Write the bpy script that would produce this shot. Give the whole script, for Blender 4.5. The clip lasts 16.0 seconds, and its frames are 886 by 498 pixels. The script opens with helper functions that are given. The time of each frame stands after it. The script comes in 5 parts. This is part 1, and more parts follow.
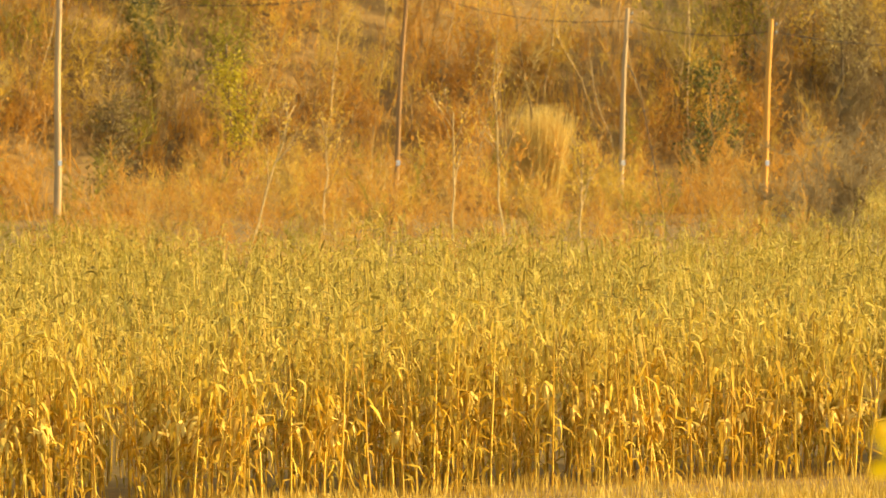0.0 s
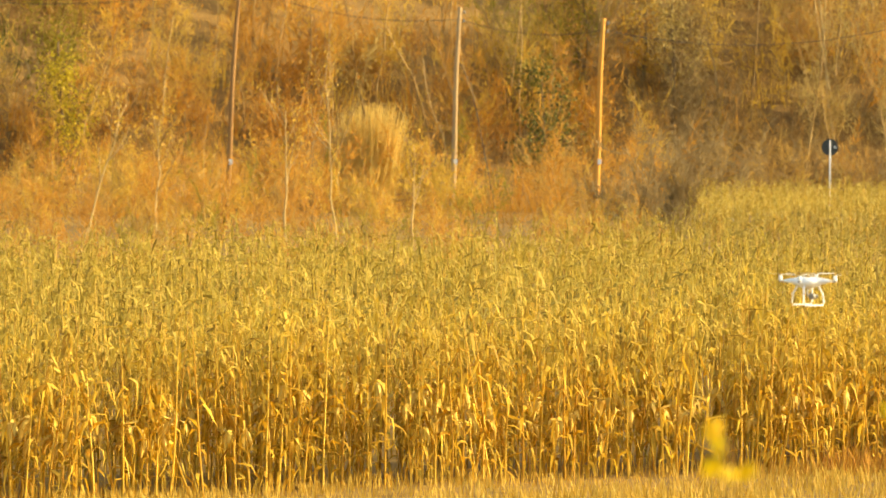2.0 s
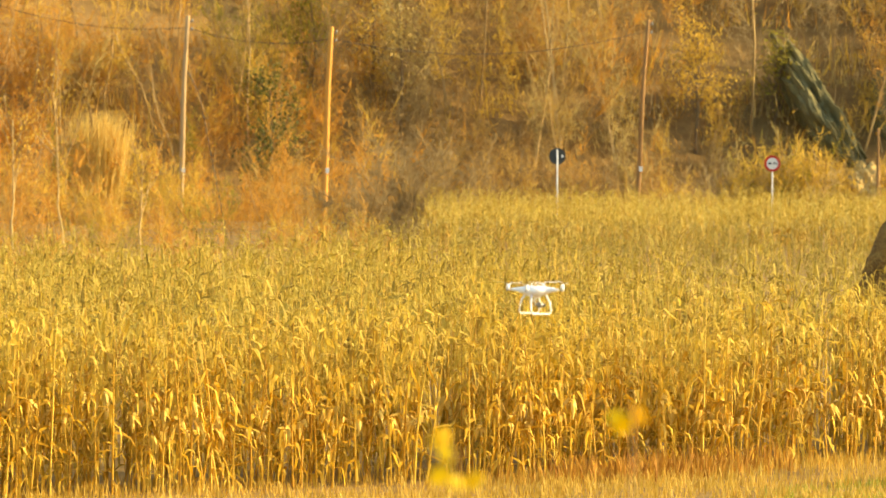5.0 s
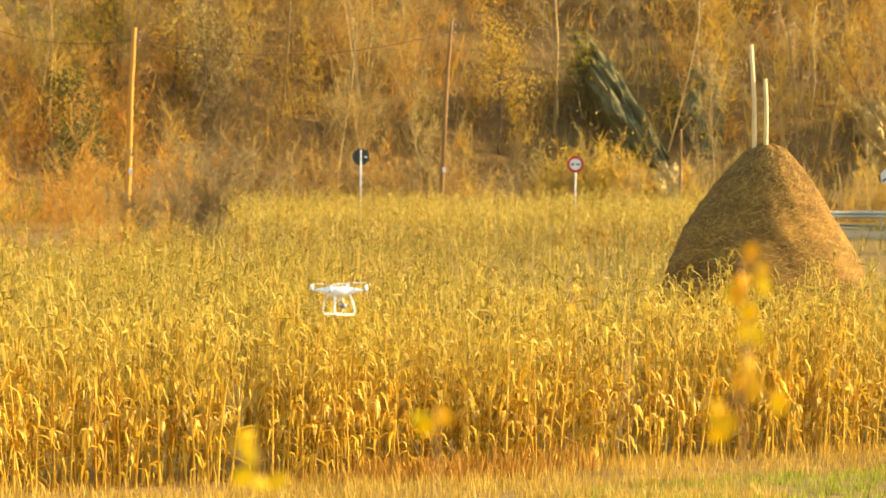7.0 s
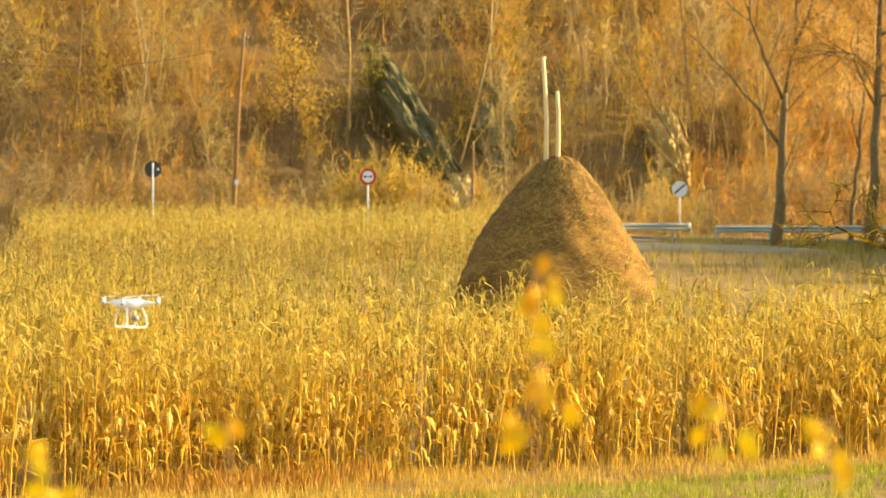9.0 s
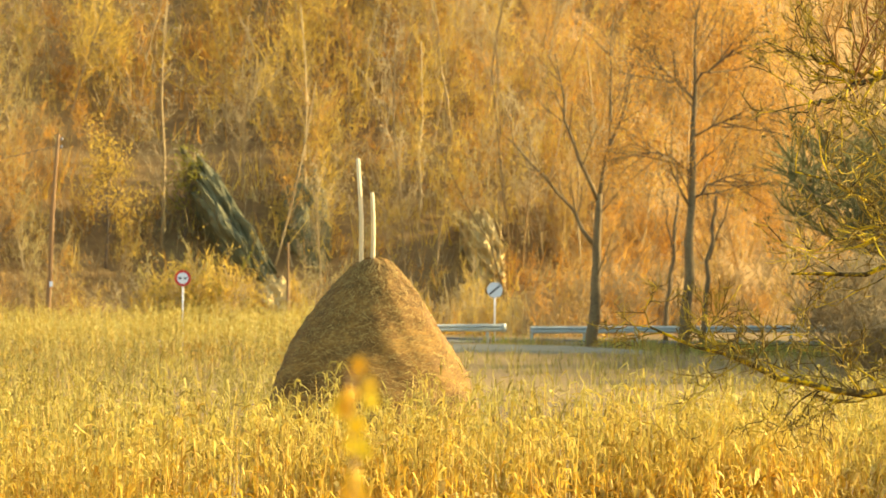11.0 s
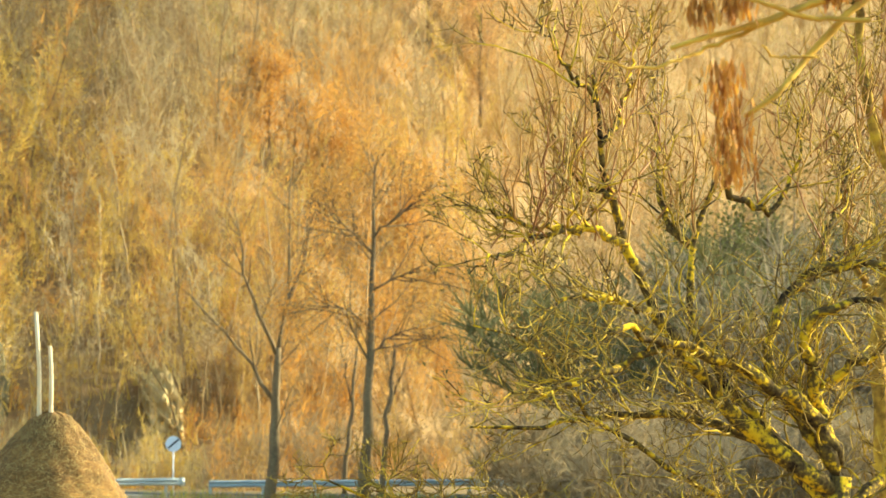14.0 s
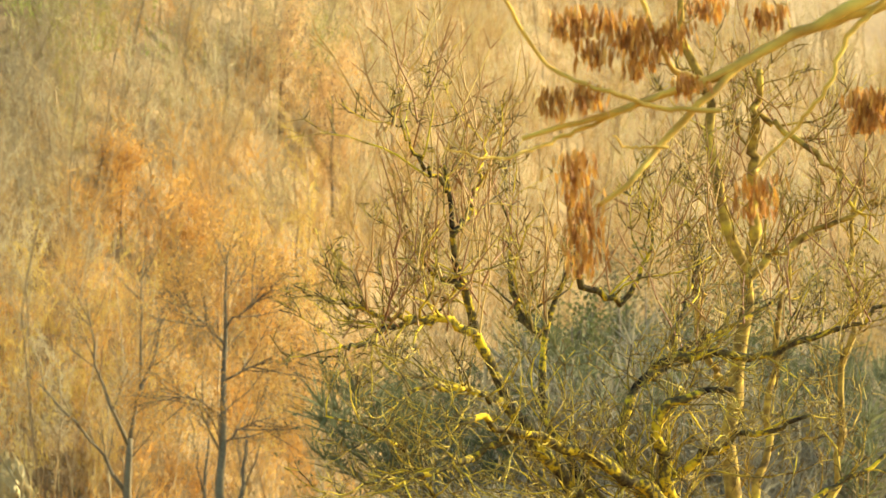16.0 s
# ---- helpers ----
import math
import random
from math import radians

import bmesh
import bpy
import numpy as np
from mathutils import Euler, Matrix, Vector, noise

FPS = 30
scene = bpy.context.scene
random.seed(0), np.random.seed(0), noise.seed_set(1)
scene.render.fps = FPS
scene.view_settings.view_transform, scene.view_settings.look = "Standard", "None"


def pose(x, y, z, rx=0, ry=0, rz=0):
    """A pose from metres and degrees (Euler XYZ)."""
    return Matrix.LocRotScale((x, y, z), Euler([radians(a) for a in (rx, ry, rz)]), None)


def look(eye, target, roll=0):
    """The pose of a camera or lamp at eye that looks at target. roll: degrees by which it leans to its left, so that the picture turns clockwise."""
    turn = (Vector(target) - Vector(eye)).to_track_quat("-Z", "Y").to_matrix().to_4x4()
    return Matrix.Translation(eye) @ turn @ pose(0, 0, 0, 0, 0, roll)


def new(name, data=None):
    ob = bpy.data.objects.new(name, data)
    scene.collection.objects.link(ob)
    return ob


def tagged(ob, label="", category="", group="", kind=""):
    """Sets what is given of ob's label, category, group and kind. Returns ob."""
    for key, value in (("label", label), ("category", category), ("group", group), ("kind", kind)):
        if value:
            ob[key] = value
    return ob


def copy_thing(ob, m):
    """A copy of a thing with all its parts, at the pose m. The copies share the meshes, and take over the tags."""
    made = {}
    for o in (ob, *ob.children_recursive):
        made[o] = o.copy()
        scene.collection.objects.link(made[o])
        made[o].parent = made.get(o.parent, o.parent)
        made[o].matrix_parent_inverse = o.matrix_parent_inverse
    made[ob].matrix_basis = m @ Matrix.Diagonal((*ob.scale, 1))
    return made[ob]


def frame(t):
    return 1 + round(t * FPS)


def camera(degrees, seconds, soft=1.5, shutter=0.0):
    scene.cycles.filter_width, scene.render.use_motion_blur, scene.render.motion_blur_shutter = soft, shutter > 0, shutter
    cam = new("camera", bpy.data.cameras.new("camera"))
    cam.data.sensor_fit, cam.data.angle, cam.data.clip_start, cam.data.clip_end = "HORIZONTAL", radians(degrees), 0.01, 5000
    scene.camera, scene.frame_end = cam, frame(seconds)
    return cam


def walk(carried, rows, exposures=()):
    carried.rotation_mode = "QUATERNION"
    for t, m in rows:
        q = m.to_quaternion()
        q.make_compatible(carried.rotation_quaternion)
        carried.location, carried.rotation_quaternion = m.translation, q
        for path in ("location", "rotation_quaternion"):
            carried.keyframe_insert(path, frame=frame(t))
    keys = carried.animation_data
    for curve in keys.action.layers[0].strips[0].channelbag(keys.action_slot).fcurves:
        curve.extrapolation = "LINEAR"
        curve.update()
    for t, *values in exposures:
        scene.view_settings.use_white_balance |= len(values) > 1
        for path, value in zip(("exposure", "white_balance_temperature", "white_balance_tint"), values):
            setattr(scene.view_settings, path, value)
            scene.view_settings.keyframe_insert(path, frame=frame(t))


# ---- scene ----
cam = camera(10.0, 16.0, soft=1.6)
EYE = 4.2
# seconds, yaw to the right, pitch, roll in degrees: the camera turns on a tripod
ROWS = [
    (0.0, -0.0000, -1.4704, -0.000),
    (0.5, 0.4241, -1.4841, -0.036),
    (1.0, 0.9533, -1.4730, -0.060),
    (1.5, 1.4115, -1.4839, -0.036),
    (2.0, 1.8964, -1.4835, -0.038),
    (2.5, 2.3037, -1.4799, -0.097),
    (3.0, 2.6640, -1.4703, -0.069),
    (3.5, 3.1145, -1.4439, -0.070),
    (4.0, 3.6665, -1.4312, -0.110),
    (6.5, 6.7716, -1.3385, -0.144),
    (7.0, 7.1951, -1.3662, -0.162),
    (7.5, 7.7052, -1.3455, -0.177),
    (8.0, 8.3508, -1.3206, -0.170),
    (8.5, 8.9386, -1.2735, -0.200),
    (9.0, 9.5434, -1.2202, -0.169),
    (11.5, 12.2523, 0.2726, -0.042),
    (12.0, 12.9117, 0.5561, -0.031),
    (12.5, 13.4584, 0.8193, -0.041),
    (13.0, 14.1984, 1.1214, 0.008),
    (13.5, 14.7982, 1.4008, 0.035),
    (14.0, 15.2693, 1.6709, 0.003),
    (14.5, 15.7054, 1.9216, 0.027),
    (15.0, 16.1472, 2.1894, -0.038),
    (15.5, 16.5754, 2.4363, 0.034),
    (16.0, 16.9398, 2.6914, 0.139),
]
walk(cam, [(t, pose(0, 0, EYE, 90 + p, r, -y)) for t, y, p, r in ROWS],
     exposures=[(0.0, 1.36, 8900, 4), (7.0, 1.55, 8750, 5), (9.0, 1.56, 8700, 5), (12.5, 1.84, 6350, -4), (16.0, 1.81, 5800, -7)])
cam.data.dof.use_dof = True
cam.data.dof.focus_distance = 55.0
cam.data.dof.aperture_fstop = 7.0

# ---- world and sun ----
SUN_AZ, SUN_EL = 86.0, 22.0
world = bpy.data.worlds.new("world")
scene.world = world
world.use_nodes = True
wn = world.node_tree.nodes
sky = wn.new("ShaderNodeTexSky")
sky.sky_type, sky.sun_disc = "NISHITA", False
sky.sun_elevation, sky.sun_rotation = radians(SUN_EL), radians(SUN_AZ)
world.node_tree.links.new(sky.outputs[0], wn["Background"].inputs[0])
wn["Background"].inputs[1].default_value = 0.15
sun_data = bpy.data.lights.new("sun", "SUN")
sun_data.energy, sun_data.angle, sun_data.color = 4.3, radians(0.6), (1.0, 0.845, 0.595)
sun = new("sun", sun_data)
sun_dir = Vector((math.sin(radians(SUN_AZ)) * math.cos(radians(SUN_EL)),
                  math.cos(radians(SUN_AZ)) * math.cos(radians(SUN_EL)), math.sin(radians(SUN_EL))))
sun.matrix_world = look(sun_dir * 300, (0, 0, 0))


# ---- materials ----
def material(name, cols, rough=0.85, scale=6.0, big=0.6, bump=0.3, island=0.0, per_object=0.0, through_light=0.0,
             metal=0.0, spec=0.25, stretch=(1, 1, 1), spread=(0.28, 0.72)):
    m = bpy.data.materials.new(name)
    m.use_nodes = True
    nt = m.node_tree
    n, l = nt.nodes, nt.links
    bsdf = n["Principled BSDF"]
    bsdf.inputs["Roughness"].default_value = rough
    bsdf.inputs["Metallic"].default_value = metal
    bsdf.inputs["Specular IOR Level"].default_value = spec
    tc = n.new("ShaderNodeTexCoord")
    mp = n.new("ShaderNodeMapping")
    mp.inputs["Scale"].default_value = stretch
    l.new(tc.outputs["Object"], mp.inputs[0])
    small = n.new("ShaderNodeTexNoise")
    small.inputs["Scale"].default_value, small.inputs["Detail"].default_value = scale, 6.0
    large = n.new("ShaderNodeTexNoise")
    large.inputs["Scale"].default_value, large.inputs["Detail"].default_value = big, 3.0
    l.new(mp.outputs[0], small.inputs["Vector"])
    l.new(mp.outputs[0], large.inputs["Vector"])
    mix = n.new("ShaderNodeMath")
    mix.operation = "MULTIPLY_ADD"
    half = n.new("ShaderNodeMath")
    half.operation = "MULTIPLY"
    half.inputs[1].default_value = 0.5
    l.new(large.outputs[0], half.inputs[0])
    l.new(small.outputs[0], mix.inputs[0])
    mix.inputs[1].default_value = 0.5
    l.new(half.outputs[0], mix.inputs[2])
    fac = mix.outputs[0]
    for share, kind, out in ((island, "ShaderNodeNewGeometry", "Random Per Island"), (per_object, "ShaderNodeObjectInfo", "Random")):
        if share > 0:
            src = n.new(kind)
            mixer = n.new("ShaderNodeMix")
            mixer.inputs[0].default_value = share
            l.new(fac, mixer.inputs[2])
            l.new(src.outputs[out], mixer.inputs[3])
            fac = mixer.outputs[0]
    ramp = n.new("ShaderNodeValToRGB")
    els = ramp.color_ramp.elements
    lo, hi = spread
    while len(els) < len(cols):
        els.new(0.5)
    for i, c in enumerate(cols):
        els[i].position = lo + (hi - lo) * i / max(1, len(cols) - 1)
    for i, c in enumerate(cols):
        els[i].color = (*c, 1)
    l.new(fac, ramp.inputs[0])
    l.new(ramp.outputs[0], bsdf.inputs["Base Color"])
    if bump > 0:
        b = n.new("ShaderNodeBump")
        b.inputs["Strength"].default_value, b.inputs["Distance"].default_value = bump, 0.02
        l.new(small.outputs[0], b.inputs["Height"])
        l.new(b.outputs[0], bsdf.inputs["Normal"])
    if through_light > 0:
        tr = n.new("ShaderNodeBsdfTranslucent")
        l.new(ramp.outputs[0], tr.inputs[0])
        ms = n.new("ShaderNodeMixShader")
        ms.inputs[0].default_value = through_light
        l.new(bsdf.outputs[0], ms.inputs[1])
        l.new(tr.outputs[0], ms.inputs[2])
        l.new(ms.outputs[0], n["Material Output"].inputs[0])
    return m


M_CORN = material("dry_corn", [(0.17, 0.09, 0.014), (0.44, 0.295, 0.043), (0.60, 0.425, 0.075), (0.72, 0.54, 0.13)], 0.7, 9, 0.25, 0.1,
                  island=0.55, through_light=0.38, spread=(0.1, 0.9))
M_CORN_PART = material("dry_corn_leaf", [(0.18, 0.09, 0.014), (0.48, 0.31, 0.043), (0.62, 0.43, 0.075), (0.74, 0.54, 0.13)], 0.65, 9, 0.8, 0.1,
                       per_object=0.6, through_light=0.38, spread=(0.1, 0.9))
M_STALK = material("dry_corn_stalk", [(0.36, 0.18, 0.022), (0.56, 0.32, 0.04), (0.68, 0.46, 0.08)], 0.6, 14, 2, 0.1, per_object=0.5, spread=(0.15, 0.85))
M_CORN_LOW = material("dry_corn_low_leaf", [(0.22, 0.10, 0.014), (0.60, 0.34, 0.038), (0.74, 0.48, 0.068), (0.80, 0.58, 0.12)], 0.65, 9, 0.8, 0.1,
                      per_object=0.6, through_light=0.38, spread=(0.1, 0.9))
M_HUSK = material("corn_husk", [(0.46, 0.26, 0.04), (0.60, 0.39, 0.075), (0.66, 0.46, 0.12)], 0.7, 20, 3, 0.2, per_object=0.5)
M_GROUND = material("field_ground", [(0.10, 0.06, 0.02), (0.19, 0.11, 0.03), (0.28, 0.17, 0.042), (0.23, 0.12, 0.03)], 0.95, 2.6, 0.06, 0.8)
M_GRASS = material("green_grass", [(0.16, 0.19, 0.02), (0.30, 0.31, 0.04), (0.46, 0.40, 0.08)], 0.8, 3, 0.4, 0.1, island=0.6, through_light=0.3, spread=(0.15, 0.85))
M_STRAW = material("dry_grass", [(0.34, 0.19, 0.03), (0.50, 0.32, 0.06), (0.60, 0.42, 0.11)], 0.8, 3, 0.4, 0.1, island=0.6, through_light=0.3, spread=(0.15, 0.85))
M_DOCK = material("russet_weeds", [(0.24, 0.10, 0.02), (0.40, 0.20, 0.035), (0.54, 0.31, 0.06)], 0.85, 3, 0.4, 0.0, island=0.6, through_light=0.3, spread=(0.1, 0.9))
M_HAY = material("weathered_hay", [(0.05, 0.025, 0.007), (0.17, 0.085, 0.019), (0.40, 0.21, 0.043)], 0.95, 14, 1.2, 0.6, stretch=(1, 1, 2.5))
M_HAYSTRAND = material("loose_hay", [(0.11, 0.065, 0.018), (0.28, 0.17, 0.045), (0.46, 0.29, 0.085)], 0.9, 5, 0.8, 0.0, island=0.7, spread=(0.1, 0.9))
M_POLE = material("weathered_pole", [(0.30, 0.19, 0.09), (0.48, 0.33, 0.17)], 0.8, 10, 1, 0.5, stretch=(4, 4, 0.4))
M_POLE_NEW = material("fresh_pole", [(0.50, 0.22, 0.04), (0.62, 0.31, 0.07)], 0.75, 10, 1, 0.4, stretch=(4, 4, 0.4))
M_POLE_DARK = material("dark_pole", [(0.20, 0.10, 0.035), (0.36, 0.20, 0.08)], 0.85, 10, 1, 0.4, stretch=(4, 4, 0.4))
M_BARE = material("peeled_pole", [(0.55, 0.40, 0.20), (0.72, 0.56, 0.32)], 0.7, 12, 1, 0.3, stretch=(4, 4, 0.5))
M_BARK = material("grey_bark", [(0.07, 0.05, 0.03), (0.16, 0.11, 0.06), (0.26, 0.18, 0.10)], 0.9, 8, 0.7, 0.6)
M_BARK_PALE = material("pale_bark", [(0.20, 0.125, 0.048), (0.32, 0.21, 0.085), (0.44, 0.31, 0.14)], 0.85, 4, 0.5, 0.4, island=0.6, spread=(0.1, 0.9))
M_BARK_MID = material("brown_bark", [(0.15, 0.09, 0.035), (0.27, 0.17, 0.065), (0.38, 0.25, 0.10)], 0.9, 6, 0.5, 0.3, island=0.5, spread=(0.1, 0.9))
M_SLOPE = material("slope_litter", [(0.13, 0.073, 0.024), (0.19, 0.11, 0.036), (0.24, 0.145, 0.05), (0.21, 0.12, 0.036)], 0.95, 2.2, 0.07, 0.5)
# Yellow is lichen and also sunlit bark; the darkest tones deepen undersides.
M_LICHEN = material("lichen_bark", [(0.022, 0.014, 0.007), (0.05, 0.032, 0.012), (0.085, 0.056, 0.018), (0.13, 0.088, 0.02), (0.46, 0.29, 0.014), (0.62, 0.40, 0.015)], 0.95, 18, 3.6, 0.8, spec=0.08, spread=(0.35, 0.60))
# Gold and near-black put the lit and shaded sides into the bark colour.
M_GOLD_BARK = material("golden_bark", [(0.05, 0.028, 0.009), (0.15, 0.085, 0.017), (0.30, 0.175, 0.028), (0.46, 0.29, 0.036), (0.60, 0.40, 0.03)], 0.9, 10, 2.2, 0.9, spec=0.1, spread=(0.32, 0.66))
# The brightest yellow gives single twigs a sunlit glint.
M_TWIG = material("fruit_twig", [(0.05, 0.028, 0.010), (0.13, 0.078, 0.017), (0.24, 0.15, 0.023), (0.37, 0.24, 0.03), (0.62, 0.42, 0.035)], 0.85, 4, 0.7, 0.0, island=0.6, spread=(0.1, 0.9))
M_LEAF = [
    material("rust_leaves", [(0.37, 0.155, 0.028), (0.52, 0.26, 0.05), (0.60, 0.355, 0.08)], 0.8, 2, 0.15, 0.0, island=0.14, through_light=0.5, spread=(0.1, 0.9)),
    material("gold_leaves", [(0.38, 0.22, 0.035), (0.58, 0.38, 0.07), (0.70, 0.50, 0.12)], 0.8, 2, 0.15, 0.0, island=0.14, through_light=0.5, spread=(0.1, 0.9)),
    material("olive_leaves", [(0.12, 0.11, 0.02), (0.27, 0.23, 0.035), (0.44, 0.33, 0.055)], 0.8, 2, 0.15, 0.0, island=0.14, through_light=0.5, spread=(0.1, 0.9)),
    material("brown_leaves", [(0.26, 0.15, 0.04), (0.44, 0.28, 0.08), (0.58, 0.40, 0.13)], 0.8, 2, 0.15, 0.0, island=0.14, through_light=0.5, spread=(0.1, 0.9)),
]
M_DULL = material("dull_brown_leaves", [(0.10, 0.07, 0.03), (0.20, 0.14, 0.05), (0.30, 0.20, 0.07)], 0.85, 2, 0.15, 0.0, island=0.6, through_light=0.25, spread=(0.1, 0.9))
M_TWIG_GREY = material("grey_twigs", [(0.19, 0.135, 0.066), (0.29, 0.21, 0.10), (0.38, 0.285, 0.145)], 0.85, 2, 0.15, 0.0, island=0.18, through_light=0.42, spread=(0.1, 0.9))
M_PALE = material("pale_twigs", [(0.30, 0.21, 0.10), (0.44, 0.33, 0.16), (0.56, 0.44, 0.23)], 0.85, 2, 0.15, 0.0, island=0.18, through_light=0.5, spread=(0.1, 0.9))
M_AMBER = material("amber_twigs", [(0.27, 0.148, 0.047), (0.375, 0.225, 0.075), (0.47, 0.30, 0.106)], 0.85, 2, 0.15, 0.0, island=0.15, through_light=0.5, spread=(0.1, 0.9))
# Thicket twigs: shade is put into these two colours, the second mossy too.
M_SHADE_TWIG = material("shade_toned_thicket_twigs", [(0.13, 0.10, 0.055), (0.20, 0.155, 0.085), (0.28, 0.215, 0.12)], 0.9, 2, 0.15, 0.0, island=0.25, through_light=0.4, spread=(0.1, 0.9))
M_MOSS_SHADE = material("mossy_shade_twigs", [(0.07, 0.062, 0.02), (0.12, 0.105, 0.034), (0.18, 0.155, 0.055)], 0.9, 2, 0.15, 0.0, island=0.25, through_light=0.35, spread=(0.1, 0.9))
M_TAN = material("tan_leaves", [(0.26, 0.19, 0.07), (0.42, 0.32, 0.12), (0.54, 0.42, 0.17)], 0.85, 2, 0.15, 0.0, island=0.18, through_light=0.48, spread=(0.1, 0.9))
M_GREEN = material("green_leaves", [(0.055, 0.05, 0.013), (0.115, 0.11, 0.022), (0.21, 0.19, 0.04)], 0.7, 2, 0.3, 0.0, island=0.6, through_light=0.25, spread=(0.1, 0.9))
M_LEAF_YELLOW = material("yellow_green_leaves", [(0.30, 0.23, 0.025), (0.50, 0.40, 0.04), (0.66, 0.52, 0.07)], 0.7, 2, 0.3, 0.0, island=0.5, through_light=0.45, spread=(0.1, 0.9))
M_PEACH = material("peach_leaves", [(0.42, 0.22, 0.07), (0.55, 0.33, 0.12), (0.64, 0.42, 0.17)], 0.8, 2, 0.2, 0.0, island=0.2, through_light=0.5, spread=(0.1, 0.9))
M_YELLOW = material("yellow_leaf", [(0.68, 0.30, 0.02), (0.80, 0.50, 0.022), (0.78, 0.62, 0.04)], 0.6, 20, 4, 0.1, per_object=0.6, through_light=0.4, spread=(0.1, 0.9))
M_SHOOT = material("red_gold_shoots", [(0.17, 0.055, 0.016), (0.32, 0.16, 0.032), (0.48, 0.31, 0.06)], 0.7, 4, 0.7, 0.0, island=0.6, spread=(0.1, 0.9))
M_SAPLING = material("sapling_bark", [(0.40, 0.26, 0.10), (0.58, 0.41, 0.18)], 0.8, 12, 1, 0.3, stretch=(4, 4, 0.5))
# Lighter than the dry grass, to put the sunlit look into the colour.
M_REED = material("sunlit_reed", [(0.50, 0.33, 0.09), (0.64, 0.45, 0.14), (0.72, 0.55, 0.21)], 0.8, 3, 0.4, 0.0, island=0.4, through_light=0.4, spread=(0.1, 0.9))
M_LICHEN_TWIG = material("lichen_branches", [(0.03, 0.02, 0.009), (0.09, 0.06, 0.016), (0.20, 0.135, 0.02), (0.46, 0.30, 0.018), (0.64, 0.43, 0.02)], 0.9, 7, 1.6, 0.5, spread=(0.34, 0.59))
M_STEM = material("sapling_stem", [(0.20, 0.10, 0.04), (0.32, 0.18, 0.07)], 0.8, 20, 3, 0.2)
M_SAMARA = material("dry_seed_wings", [(0.17, 0.055, 0.01), (0.46, 0.19, 0.025), (0.72, 0.36, 0.05)], 0.75, 6, 1, 0.0, island=0.6, through_light=0.3, spread=(0.1, 0.9))
# Golden sunlight put into the bark colour, as the boughs catch little sun.
M_ASH = material("ash_branch", [(0.24, 0.115, 0.016), (0.54, 0.31, 0.035), (0.70, 0.44, 0.055)], 0.85, 7, 1, 0.4)
M_ROCK = material("grey_rock", [(0.10, 0.088, 0.038), (0.16, 0.138, 0.06), (0.23, 0.195, 0.09)], 0.95, 1.2, 0.25, 1.0)
M_LIME = material("pale_limestone", [(0.28, 0.18, 0.06), (0.46, 0.32, 0.12), (0.62, 0.46, 0.20)], 0.9, 1.4, 0.3, 1.0, stretch=(1, 1, 0.4))
M_ASPHALT = material("asphalt", [(0.05, 0.045, 0.034), (0.075, 0.066, 0.05)], 0.9, 12, 0.3, 0.3)
M_GRAVEL = material("gravel", [(0.16, 0.125, 0.065), (0.27, 0.215, 0.115), (0.36, 0.29, 0.165)], 0.95, 5, 0.4, 0.8)
M_STEEL = material("galvanised_steel", [(0.40, 0.41, 0.34), (0.54, 0.54, 0.45)], 0.6, 5, 0.6, 0.1, metal=0.1, spec=0.3)
M_SIGNPOST = material("painted_post", [(0.62, 0.62, 0.60), (0.75, 0.75, 0.72)], 0.5, 6, 1, 0.05)
M_SIGNBACK = material("sign_back", [(0.035, 0.04, 0.04), (0.07, 0.075, 0.075)], 0.6, 4, 1, 0.05)
M_SIGNWHITE = material("sign_white", [(0.74, 0.74, 0.72), (0.80, 0.80, 0.78)], 0.4, 5, 1, 0.0)
M_SIGNRED = material("sign_red", [(0.45, 0.02, 0.02), (0.52, 0.03, 0.03)], 0.4, 5, 1, 0.0)
M_SIGNBLACK = material("sign_black", [(0.02, 0.02, 0.02), (0.04, 0.04, 0.04)], 0.5, 5, 1, 0.0)
M_WHITE = material("white_plastic", [(0.76, 0.76, 0.76), (0.82, 0.82, 0.82)], 0.35, 6, 1, 0.0, spec=0.5)
M_GREY = material("grey_plastic", [(0.20, 0.19, 0.18), (0.30, 0.29, 0.27)], 0.5, 20, 3, 0.0)
M_DARK = material("dark_plastic", [(0.03, 0.03, 0.03), (0.06, 0.06, 0.06)], 0.4, 20, 3, 0.0)
M_WIRE = material("cable", [(0.03, 0.025, 0.02), (0.06, 0.05, 0.04)], 0.6, 3, 1, 0.0)


# ---- mesh helpers ----
def smooth01(a, b, x):
    t = np.clip((np.asarray(x, float) - a) / (b - a), 0, 1)
    return t * t * (3 - 2 * t)


class Shape:
    """Triangles gathered from tubes, ribbons and leaves."""

    def __init__(self):
        self.v, self.f, self.k = [], [], 0

    def add(self, v, f):
        self.v.append(np.asarray(v, float))
        self.f.append(np.asarray(f, int) + self.k)
        self.k += len(v)

    def arrays(self):
        return np.concatenate(self.v), np.concatenate(self.f)


